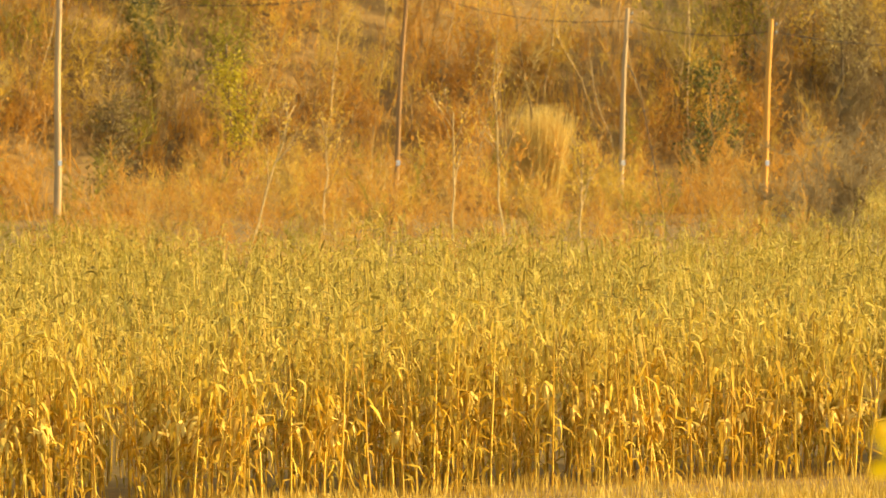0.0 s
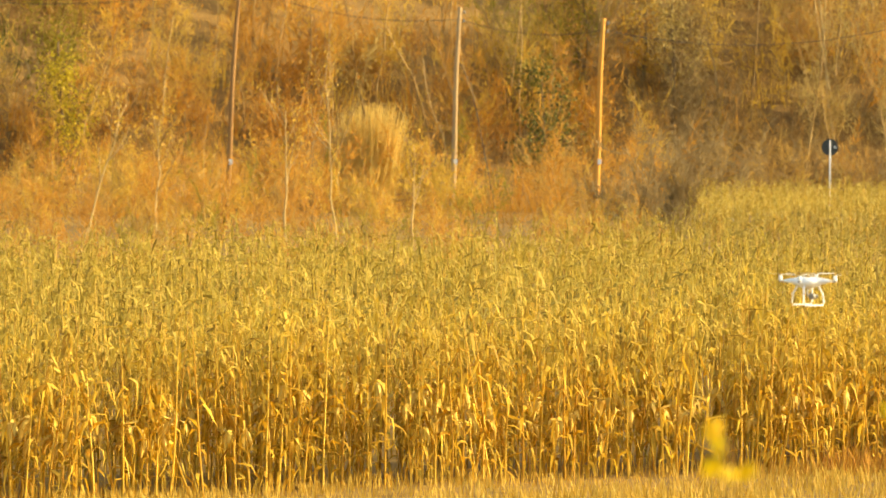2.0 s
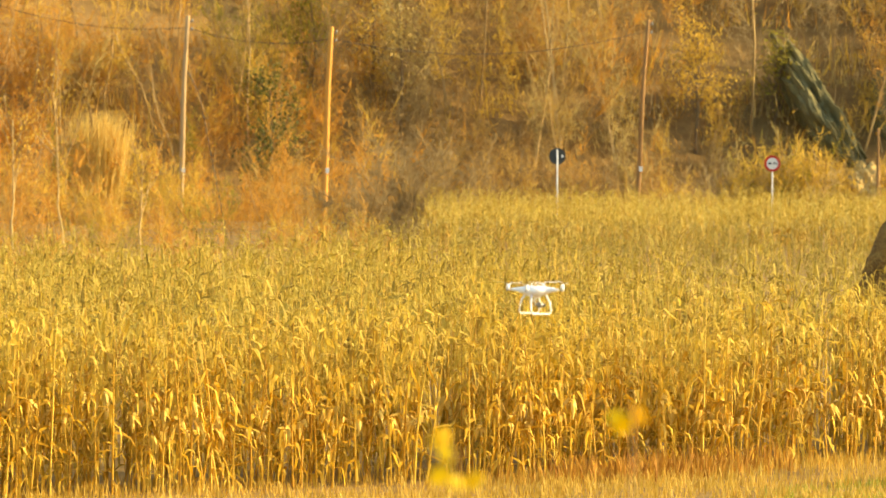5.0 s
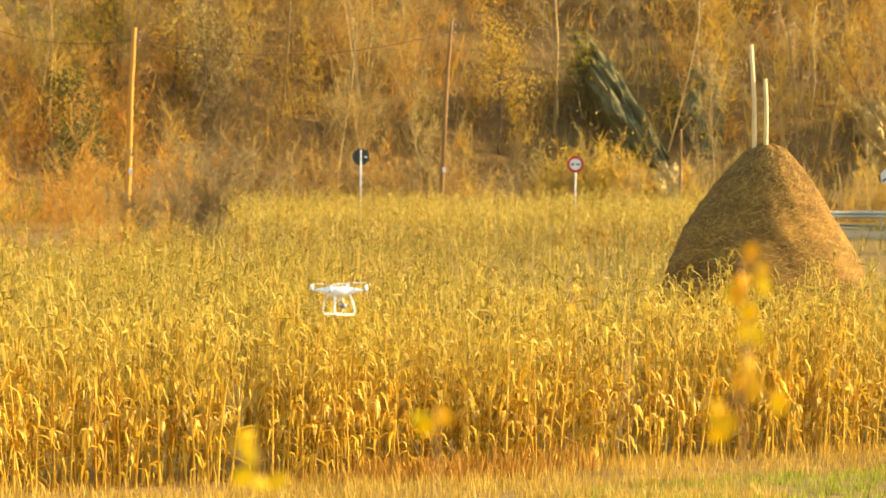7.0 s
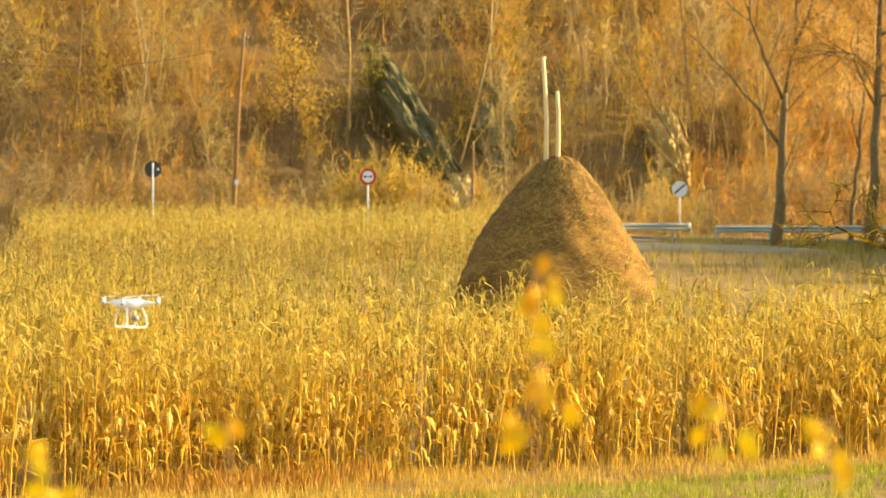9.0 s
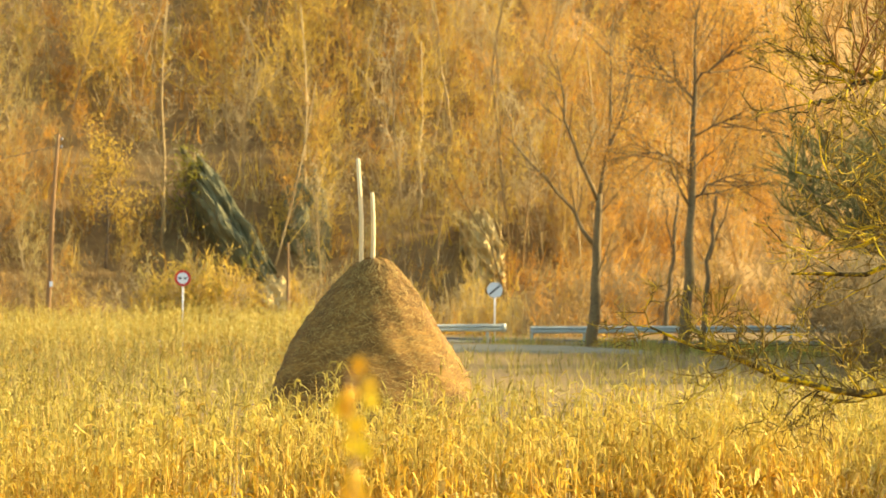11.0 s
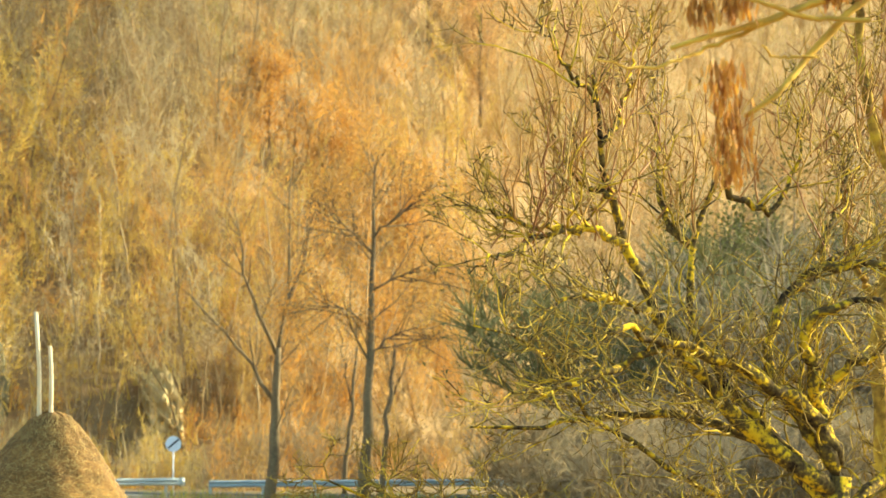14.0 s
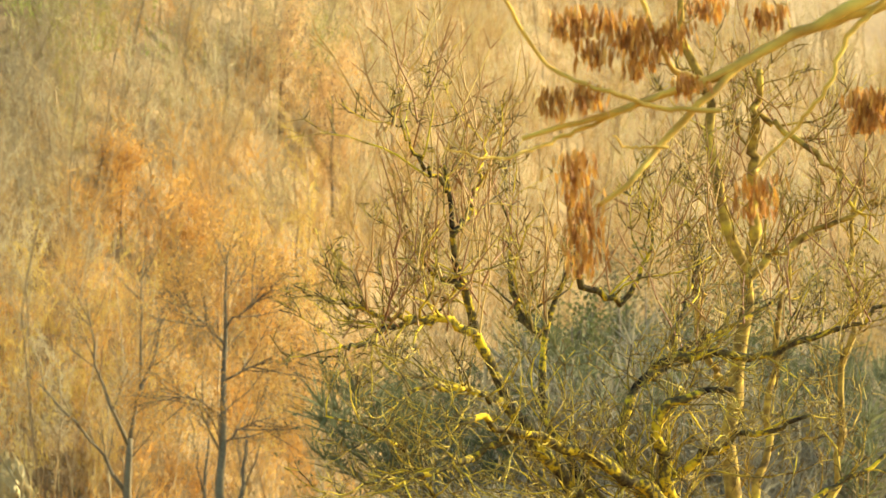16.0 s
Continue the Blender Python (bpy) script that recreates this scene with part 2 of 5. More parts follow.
def tube(s, pts, radii, sides=5, caps=True):
    """A tapered tube along pts."""
    pts = np.asarray(pts, float)
    n = len(pts)
    t = np.gradient(pts, axis=0)
    t /= np.linalg.norm(t, axis=1)[:, None] + 1e-9
    ref = np.array([0.0, 0, 1]) if abs(t[0][2]) < 0.9 else np.array([1.0, 0, 0])
    a = np.cross(t, ref)
    a /= np.linalg.norm(a, axis=1)[:, None] + 1e-9
    b = np.cross(t, a)
    ang = np.arange(sides) * 2 * math.pi / sides
    ring = (a[:, None] * np.cos(ang)[None, :, None] + b[:, None] * np.sin(ang)[None, :, None]) * np.asarray(radii, float)[:, None, None]
    v = (pts[:, None] + ring).reshape(-1, 3)
    i, j = np.meshgrid(np.arange(n - 1), np.arange(sides), indexing="ij")
    p, q = (i * sides + j).ravel(), (i * sides + (j + 1) % sides).ravel()
    f = np.concatenate([np.stack([p, q, q + sides], 1), np.stack([p, q + sides, p + sides], 1)])
    if not caps:
        s.add(v, f)
        return
    k = len(v)
    v = np.concatenate([v, pts[:1], pts[-1:]])
    m = np.arange(sides)
    f = np.concatenate([f, np.stack([np.full(sides, k), (m + 1) % sides, m], 1),
                        np.stack([np.full(sides, k + 1), m + (n - 1) * sides, (m + 1) % sides + (n - 1) * sides], 1)])
    s.add(v, f)


def ribbon(s, pts, widths, side):
    """A strip along pts, as wide as widths, with a shallow fold along its middle."""
    pts, side = np.asarray(pts, float), np.asarray(side, float)
    w = np.asarray(widths, float)[:, None] * 0.5
    v = np.concatenate([pts - side * w, pts + side * w])
    n = len(pts)
    i = np.arange(n - 1)
    s.add(v, np.concatenate([np.stack([i, i + n, i + n + 1], 1), np.stack([i, i + n + 1, i + 1], 1)]))


def leaves(s, centres, size, rng):
    """A small bent four-sided leaf at each centre."""
    c = np.asarray(centres, float)
    n = len(c)
    d = rng.normal(size=(n, 3))
    d /= np.linalg.norm(d, axis=1)[:, None]
    e = np.cross(d, rng.normal(size=(n, 3)))
    e /= np.linalg.norm(e, axis=1)[:, None]
    r = size * rng.uniform(0.6, 1.4, (n, 1))
    v = np.stack([c - d * r, c + e * r * 0.55, c + d * r, c - e * r * 0.55], 1).reshape(-1, 3)
    i = np.arange(n)[:, None] * 4
    s.add(v, np.concatenate([i + [[0, 1, 2]], i + [[0, 2, 3]]]))


def chips(s, centres, size, rng):
    """A three-sided scrap of foliage at each centre, for what stands far off."""
    c = np.asarray(centres, float)
    n = len(c)
    d = rng.normal(size=(n, 3))
    d /= np.linalg.norm(d, axis=1)[:, None]
    e = np.cross(d, rng.normal(size=(n, 3)))
    e /= np.linalg.norm(e, axis=1)[:, None]
    r = size * rng.uniform(0.6, 1.5, (n, 1))
    v = np.stack([c - d * r, c + e * r * 0.8, c + d * r], 1).reshape(-1, 3)
    s.add(v, np.arange(3 * n).reshape(-1, 3))


def mesh_of(name, v, f, mat, smooth=False, index=None):
    me = bpy.data.meshes.new(name)
    me.vertices.add(len(v))
    me.vertices.foreach_set("co", np.ascontiguousarray(v, np.float32).ravel())
    me.loops.add(f.size)
    me.loops.foreach_set("vertex_index", np.ascontiguousarray(f, np.int32).ravel())
    me.polygons.add(len(f))
    me.polygons.foreach_set("loop_start", np.arange(0, f.size, f.shape[1], dtype=np.int32))
    me.polygons.foreach_set("loop_total", np.full(len(f), f.shape[1], np.int32))
    for m in (mat if isinstance(mat, (list, tuple)) else [mat]):
        me.materials.append(m)
    if index is not None:
        me.polygons.foreach_set("material_index", np.ascontiguousarray(index, np.int32))
    me.update(calc_edges=True)
    me.polygons.foreach_set("use_smooth", np.full(len(f), smooth))
    return me


def part_of(name, s, mat, parent=None, label="", smooth=False):
    """One mesh object of a Shape, under its thing."""
    v, f = s.arrays()
    ob = new(name, mesh_of(name, v, f, mat, smooth))
    ob.parent = parent
    return tagged(ob, label)


def part(name, bm, mat, parent=None, label="", smooth=True):
    """One mesh object of a bmesh, under its thing."""
    me = bpy.data.meshes.new(name)
    bmesh.ops.recalc_face_normals(bm, faces=bm.faces)
    bm.to_mesh(me)
    bm.free()
    me.materials.append(mat)
    me.polygons.foreach_set("use_smooth", np.full(len(me.polygons), smooth))
    ob = new(name, me)
    ob.parent = parent
    return tagged(ob, label)


def scatter(name, kinds, places, rng, mat_lists, label, category):
    """One object of many copies of small templates. places: rows of kind, x, y, z, turn, size, height factor, lean x, lean y."""
    V, F, I, mats, k = [], [], [], [], 0
    for ki, template in enumerate(kinds):
        rows = places[places[:, 0] == ki]
        if not len(rows):
            continue
        c, s = np.cos(rows[:, 4]), np.sin(rows[:, 4])
        for (v, f), mat in zip(template, mat_lists[ki]):
            if mat not in mats:
                mats.append(mat)
            x, y, z = v[:, 0][None] * rows[:, 5, None], v[:, 1][None] * rows[:, 5, None], v[:, 2][None] * (rows[:, 5] * rows[:, 6])[:, None]
            X = x * c[:, None] - y * s[:, None] + rows[:, 1, None] + z * rows[:, 7, None]
            Y = x * s[:, None] + y * c[:, None] + rows[:, 2, None] + z * rows[:, 8, None]
            V.append(np.stack([X, Y, z + rows[:, 3, None]], 2).reshape(-1, 3))
            off = (np.arange(len(rows)) * len(v))[:, None, None]
            F.append((f[None] + off).reshape(-1, 3) + k)
            I.append(np.full(len(F[-1]), mats.index(mat)))
            k += len(V[-1])
    ob = new(name, mesh_of(name, np.concatenate(V), np.concatenate(F), mats, False, np.concatenate(I)))
    return tagged(ob, label, category, kind="stuff")


# ---- ground ----
def foot(az):
    """Distance at which the wooded hillside begins, by bearing in degrees."""
    return np.interp(az, [-40, -7, 0, 5, 8, 13, 15, 17, 22, 40], [150, 208, 224, 233, 238, 244, 262, 300, 390, 480])


def ground_z(x, y):
    x, y = np.asarray(x, float), np.asarray(y, float)
    d = np.hypot(x, y)
    az = np.degrees(np.arctan2(x, y))
    s = np.maximum(0, d - foot(az))
    steep = np.interp(az, [-40, 12, 16, 22, 40], [0.66, 0.66, 0.56, 0.46, 0.4])
    hill = steep * s / (1 + s / 420.0) * (1 - smooth01(38, 60, np.abs(az)))
    bumps = np.sin(x * 0.11 + 1.3) * np.sin(y * 0.083) * np.minimum(s, 60) * 0.015 + np.sin(x * 0.043 + y * 0.031) * np.minimum(s, 120) * 0.018
    bank = 2.55 * (1 - smooth01(4, 27, y)) * (1 - smooth01(120, 300, np.abs(x)))
    # Unseen ridge added right of the view to shade the road bend.
    shade_spur = 17.0 * smooth01(94, 124, x) * smooth01(150, 190, y) * (1 - smooth01(215, 262, y)) * (1 + 0.15 * np.sin(y * 0.21))
    dip = -0.35 * smooth01(40, 60, x) * smooth01(160, 205, d) * (1 - smooth01(240, 270, d))
    fine = 0.05 * np.sin(x * 1.1) * np.sin(y * 0.9) * smooth01(24, 40, y)
    return hill + bumps * (hill > 0) + bank + dip + fine + shade_spur


def skyline(az):
    """Steepest look that still meets the camera's picture, by bearing."""
    return np.tan(np.radians(np.interp(az, [-7, 5, 7, 8.5, 10, 12, 24], [1.9, 1.9, 3.2, 3.9, 4.6, 5.8, 5.9])))


def build_ground():
    az = np.concatenate([np.arange(-180, -14, 4.0), np.arange(-14, 30, 0.4), np.arange(30, 180, 4.0)])
    d = np.concatenate([[0.0], np.geomspace(1.5, 40, 26), np.arange(42, 200, 3.0), np.arange(200, 460, 4.0), np.geomspace(465, 4500, 40)])
    A, D = np.meshgrid(np.radians(az), d, indexing="ij")
    x, y = D * np.sin(A), D * np.cos(A)
    v = np.stack([x, y, ground_z(x, y)], 2).reshape(-1, 3)
    na, nd = len(az), len(d)
    i, j = np.meshgrid(np.arange(na), np.arange(nd - 1), indexing="ij")
    i2 = (i + 1) % na
    f = np.stack([i * nd + j, i * nd + j + 1, i2 * nd + j + 1, i2 * nd + j], 2).reshape(-1, 4)
    mid = v[f].mean(1)
    on_slope = np.hypot(mid[:, 0], mid[:, 1]) > foot(np.degrees(np.arctan2(mid[:, 0], mid[:, 1]))) - 6
    ob = new("ground", mesh_of("ground", v, f, [M_GROUND, M_SLOPE], True, on_slope.astype(int)))
    tagged(ob, "brown earth and leaf litter rising to a wooded hillside", "ground", kind="structure")


build_ground()


# ---- corn ----
def corn_leaf(s, rng, z, heading, length, width, rise, fall, segs):
    """A dry leaf that rises from the stalk at one angle, buckles and hangs over at another."""
    t = np.linspace(0, 1, segs + 1)
    knee = rng.uniform(0.02, 0.36)
    angle = np.radians(rise + (fall - rise) * smooth01(knee - 0.2, knee + 0.25, t) + rng.normal(0, 12, len(t)))
    turn = heading + np.cumsum(rng.normal(0, 0.22, len(t)))
    step = length / segs
    d = np.stack([np.cos(angle) * np.cos(turn), np.cos(angle) * np.sin(turn), np.sin(angle)], 1) * step
    pts = np.concatenate([[[0, 0, z]], np.array([0, 0, z]) + np.cumsum(d[:-1], 0)])
    w = width * np.interp(t, [0, 0.25, 0.6, 1], [0.55, 1.0, 0.75, 0.06]) * rng.uniform(0.8, 1.2, len(t))
    twist = rng.uniform(-1.6, 1.6) * t + rng.uniform(-0.5, 0.5)
    side = np.stack([-np.sin(turn) * np.cos(twist), np.cos(turn) * np.cos(twist), np.sin(twist)], 1)
    ribbon(s, pts, w, side)


def corn_pieces(rng, full=True):
    """Stalk, leaves, tassel and husks of one plant, as separate shapes."""
    h = rng.uniform(1.95, 2.35)
    lean = rng.normal(0, 0.06, 2)
    zs = np.linspace(0, h * 0.88, 5 if full else 3)
    pts = np.stack([lean[0] * zs * zs / h + rng.normal(0, 0.012, len(zs)), lean[1] * zs * zs / h, zs], 1)
    stalk = Shape()
    tube(stalk, pts, np.interp(zs / h, [0, 0.45, 0.88], [0.0135, 0.0105, 0.003]), 5 if full else 3, False)
    leaf_list = []
    heading = rng.uniform(0, 6.28)
    for z in np.concatenate([np.linspace(0.22, 1.0, 10), np.linspace(1.06, h * 0.86, 9)] if full else [np.linspace(1.1, h * 0.88, 9)]):
        leaf = Shape()
        if z < 0.95:
            shape = (rng.uniform(0.22, 0.46), rng.uniform(0.028, 0.052), rng.uniform(-20, 60), rng.uniform(-90, -60))
        elif z < 1.75:
            shape = (rng.uniform(0.3, 0.55), rng.uniform(0.028, 0.052), rng.uniform(20, 80), rng.uniform(-92, -62))
        else:
            shape = (rng.uniform(0.24, 0.42), rng.uniform(0.02, 0.036), rng.uniform(55, 88), rng.uniform(-80, 10))
        corn_leaf(leaf, rng, z + rng.uniform(-0.06, 0.06), heading + rng.uniform(-0.9, 0.9), *shape, 4 if full else 3)
        leaf_list.append(leaf)
        heading += math.pi
    tassel = Shape()
    top = pts[-1]
    for i in range(2):
        corn_leaf(tassel, rng, top[2] - 0.05, rng.uniform(0, 6.28), rng.uniform(0.16, 0.28), 0.014, 80, rng.uniform(-50, 40), 3)
    husks = []
    if rng.random() < (0.8 if full else 0.3):
        husk = Shape()
        a = rng.uniform(0, 6.28)
        z = rng.uniform(0.66, 1.08)
        d = np.array([math.cos(a), math.sin(a), 0])
        tube(husk, [d * 0.02 + (0, 0, z), d * 0.06 + (0, 0, z - 0.02), d * 0.10 + (0, 0, z - 0.12), d * 0.11 + (0, 0, z - 0.22)], [0.012, 0.033, 0.03, 0.006], 6)
        for i in range(5):
            corn_leaf(husk, rng, z + rng.uniform(-0.05, 0.03), a + rng.uniform(-1.4, 1.4), rng.uniform(0.16, 0.3), rng.uniform(0.05, 0.085), rng.uniform(-30, 40), rng.uniform(-88, -50), 4)
        husks.append(husk)
    return stalk, leaf_list, tassel, husks


def corn_template(rng, full):
    stalk, leaf_list, tassel, husks = corn_pieces(rng, full)
    s, hs = Shape(), Shape()
    for piece in leaf_list + [tassel]:
        s.add(*piece.arrays())
    hs.add(*stalk.arrays())
    out = [s.arrays(), hs.arrays()]
    for h in husks[:1]:
        out.append(h.arrays())
    return out


def front_line(x):
    return np.where(x < 20, 56.5 + 0.56 * x, 67.7 + 0.3 * (x - 20))


def back_line(x):
    return np.interp(x, [-20, 7.5, 10.5, 13, 18, 22, 45], [92, 102, 92, 77, 76.5, 82, 90])


def bearing(x, y):
    return np.degrees(np.arctan2(x, y))


rng = np.random.default_rng(4)
CORN_FULL = [corn_template(rng, True) for i in range(10)]
CORN_THIN = [corn_template(rng, False) for i in range(8)]
M_STALKS = material("dry_corn_stalks", [(0.30, 0.155, 0.02), (0.50, 0.30, 0.04), (0.62, 0.43, 0.08)], 0.6, 14, 0.5, 0.0, island=0.6, spread=(0.15, 0.85))
# Darker copy of the dry corn: weaker light on the far rows, as colour.
M_CORN_FAR_DIM = material("dim_far_dry_corn", [(0.11, 0.066, 0.013), (0.32, 0.228, 0.04), (0.48, 0.355, 0.07), (0.61, 0.465, 0.12)], 0.7, 9, 0.25, 0.1,
                       island=0.55, through_light=0.38, spread=(0.1, 0.9))
M_CORN_PALE = material("pale_dry_corn", [(0.18, 0.11, 0.022), (0.42, 0.30, 0.055), (0.55, 0.42, 0.105), (0.66, 0.52, 0.17)], 0.7, 9, 0.25, 0.1,
                       island=0.55, through_light=0.38, spread=(0.1, 0.9))
M_WEED = material("dull_weeds", [(0.12, 0.085, 0.02), (0.26, 0.195, 0.042), (0.40, 0.30, 0.075), (0.50, 0.385, 0.11)], 0.8, 9, 0.25, 0.0,
                  island=0.5, through_light=0.3, spread=(0.1, 0.9))
CORN_MATS = [[M_CORN, M_STALKS, M_HUSK]] * 10


def rows_along(depths, x0, x1, step, rng):
    """Plants in rows that run with the front edge of the field."""
    out = []
    for dep in depths:
        x = np.arange(x0, x1, step) + rng.uniform(-0.07, 0.07, len(np.arange(x0, x1, step)))
        y = front_line(x) + dep * 1.19 + rng.uniform(-0.08, 0.08, len(x)) + 0.25 * np.sin(x * 2.3) * np.sin(x * 0.7)
        out.append(np.stack([x, y], 1))
    return np.concatenate(out)


def corn_places(xy, rng, nk):
    n = len(xy)
    size = rng.uniform(0.86, 1.1, n) * (0.95 + 0.08 * np.sin(xy[:, 0] * 0.9 + xy[:, 1] * 0.35))
    return np.column_stack([rng.integers(0, nk, n), xy, ground_z(xy[:, 0], xy[:, 1]), rng.uniform(0, 6.28, n), size, rng.uniform(0.95, 1.06, n), *(rng.normal(0, 0.05, n) + rng.normal(0, 0.22, n) * (rng.random(n) < 0.12) for i in range(2))])


def in_view(xy, a0=-7.5, a1=24.0):
    b = bearing(xy[:, 0], xy[:, 1])
    return xy[(b > a0) & (b < a1)]


def gapped(xy):
    """Leave a few dark gaps between the plants of the first rows."""
    keep = np.ones(len(xy), bool)
    for gap in (-3.6, -1.9, 1.3, 5.2, 10.4, 14.1):
        keep &= np.abs(xy[:, 0] - gap - 0.1 * np.sin(xy[:, 1] * 3)) > 0.13
    return xy[keep]


def build_corn():
    rng = np.random.default_rng(11)
    near = in_view(rows_along([0.3, 0.9, 1.4, 1.95, 2.5], -9, 34, 0.15, rng))
    near = gapped(near[rng.random(len(near)) > 0.12])
    scatter("corn_front", CORN_FULL, corn_places(near, rng, 10), rng, CORN_MATS, "dense stand of dry golden maize stalks with hanging leaves", "maize")
    far = in_view(np.concatenate([rows_along(np.arange(3.1, 7, 0.7), -11, 36, 0.2, rng), rows_along(np.arange(7, 50, 0.75), -18, 45, 0.26, rng)]))
    far = far[(far[:, 1] < back_line(far[:, 0])) & (rng.random(len(far)) > 0.1)]
    scatter("corn_field", CORN_THIN, corn_places(far, rng, 8), rng, [[M_CORN_FAR_DIM, M_STALKS, M_HUSK]] * 8, "wide field of dry straw-coloured maize seen over its tops", "maize")
    x, y = np.meshgrid(np.arange(9, 38, 0.3), np.arange(153, 188, 1.3))
    xy = np.column_stack([x.ravel(), y.ravel()]) + rng.uniform(-0.15, 0.15, (x.size, 2))
    b = bearing(xy[:, 0], xy[:, 1])
    xy = xy[(b > 4.8 + 0.12 * np.sin(xy[:, 1] * 0.8)) & (b < 10.7) & (rng.random(len(xy)) > 0.12)]
    scatter("corn_field_beyond", CORN_THIN, corn_places(xy, rng, 8) * np.array([1, 1, 1, 1, 1, 0.94, 1, 1, 1]), rng, [[M_CORN_PALE, M_STALKS, M_HUSK]] * 8, "second field of dry yellow maize below the road", "maize")
    n = 1500
    xy = np.column_stack([rng.uniform(6, 32, n), rng.uniform(104, 150, n)])
    b = bearing(xy[:, 0], xy[:, 1])
    xy = xy[(b > 3.6) & (b < 10.6) & (xy[:, 1] > back_line(xy[:, 0]) + 4)]
    rows = corn_places(xy, rng, 8)
    rows[:, 5] *= rng.uniform(0.62, 0.86, len(rows))
    rows[:, 7:] *= 2.5
    scatter("weed_patch", CORN_THIN, rows, rng, [[M_WEED, M_WEED, M_WEED]] * 8, "tall dull olive weeds between the two maize fields", "weeds")


build_corn()


def corn_plant_thing(rng):
    """One plant with its parts."""
    ob = new("corn_plant")
    tagged(ob, "dry golden maize plant with drooping papery leaves", "maize plant", "maize plants at the field edge")
    stalk, leaf_list, tassel, husks = corn_pieces(rng, True)
    part_of("stalk", stalk, M_STALK, ob)
    for i, leaf in enumerate(leaf_list):
        part_of("leaf", leaf, M_CORN_LOW if i < 13 else M_CORN_PART, ob)
    part_of("tassel", tassel, M_CORN_PART, ob)
    for husk in husks:
        part_of("husk", husk, M_HUSK, ob, "pale dry husk")
    return ob


def build_edge_plants():
    rng = np.random.default_rng(21)
    kinds = [corn_plant_thing(rng) for i in range(8)]
    spots = rows_along([0.0, 0.6], -5.4, 19.5, 0.165, rng)
    spots = gapped(spots[rng.random(len(spots)) > 0.06])[:280]
    for i, (x, y) in enumerate(spots):
        s = rng.uniform(0.84, 1.08)
        m = pose(x, y, float(ground_z(x, y)), rng.normal(0, 3.5), rng.normal(0, 3.5) + (rng.normal(0, 14) if rng.random() < 0.12 else 0), rng.uniform(0, 360)) @ Matrix.Diagonal((s, s, s * rng.uniform(0.95, 1.05), 1))
        if i < len(kinds):
            kinds[i].matrix_basis = m
        else:
            c = copy_thing(kinds[int(rng.integers(0, 8))], m)
            c.matrix_basis = m


build_edge_plants()


# ---- grass strips ----
def grass_tuft(rng, blades, height, spread):
    s = Shape()
    for i in range(blades):
        a, r = rng.uniform(0, 6.28), rng.uniform(0, spread)
        b = rng.uniform(0, 6.28)
        h = height * rng.uniform(0.5, 1.1)
        o = np.array([r * math.cos(a), r * math.sin(a), 0])
        lean = np.array([math.cos(b), math.sin(b), 0]) * h * rng.uniform(0.1, 0.5)
        ribbon(s, [o, o + lean * 0.35 + (0, 0, h * 0.6), o + lean + (0, 0, h)], [0.012, 0.01, 0.003], (-math.sin(b), math.cos(b), 0))
    return [s.arrays()]


def build_grass():
    rng = np.random.default_rng(5)
    straw = [grass_tuft(rng, 6, 0.17, 0.24) for i in range(4)]
    green = [grass_tuft(rng, 10, 0.13, 0.18) for i in range(4)]

    def places(x, y, smax=1.2):
        n = len(x)
        return np.column_stack([rng.integers(0, 4, n), x, y, ground_z(x, y), rng.uniform(0, 6.28, n), rng.uniform(0.6, smax, n), np.ones(n), rng.normal(0, 0.1, n), rng.normal(0, 0.1, n)])

    x = rng.uniform(-7, 30, 3200)
    y = front_line(x) - rng.uniform(-0.9, 2.9, 3200)
    x = np.concatenate([x, rng.uniform(0, 11, 1600)])
    y = np.concatenate([y, front_line(x[3200:]) - rng.uniform(2.5, 7, 1600)])
    scatter("dry_grass", straw, places(x, y), rng, [[M_STRAW]] * 4, "dry yellow grass fringe along the maize", "grass")
    x = rng.normal(7.9, 0.9, 300)
    y = front_line(x) - rng.uniform(-0.5, 1.2, 300)
    scatter("dock_weeds", straw, places(x, y, 2.2), rng, [[M_DOCK]] * 4, "low russet dry weeds at the foot of the maize", "weeds")
    x = rng.uniform(8.6, 28, 2600)
    y = front_line(x) - np.interp(x, [8.6, 13.6, 20], [3.6, 2.2, 1.9]) - rng.exponential(0.15, 2600) - rng.uniform(0, 1, 2600) ** 1.3 * 8
    scatter("green_grass", green, places(x, y), rng, [[M_GRASS]] * 4, "short green meadow grass in low sun", "grass")
    x = rng.uniform(8, 70, 4200)
    y = rng.uniform(84, 205, 4200)
    keep = (y > back_line(x) + 0.5) & (bearing(x, y) > 10.9) & ((y < 187) | (x > 52))
    scatter("rough_grass", straw, places(x[keep], y[keep], 3.4), rng, [[M_WEED]] * 4, "rough dry grass between maize and road", "grass")


build_grass()


def build_verge():
    rng = np.random.default_rng(15)
    n = 3000
    x, y = rng.uniform(44, 92, n), rng.uniform(188, 209.5, n)
    keep = (x > 46.8) | (y > 203)
    x, y = x[keep], y[keep]
    n = len(x)
    tufts = [grass_tuft(rng, 8, 0.34, 0.5) for i in range(4)]
    rows = np.column_stack([rng.integers(0, 4, n), x, y, ground_z(x, y), rng.uniform(0, 6.28, n), rng.uniform(0.7, 1.7, n), np.ones(n), rng.normal(0, 0.1, n), rng.normal(0, 0.1, n)])
    scatter("verge_grass", tufts, rows, rng, [[M_GRASS], [M_STRAW], [M_DULL], [M_GRASS]], "rough green and brown grass on the road verge", "grass")


build_verge()


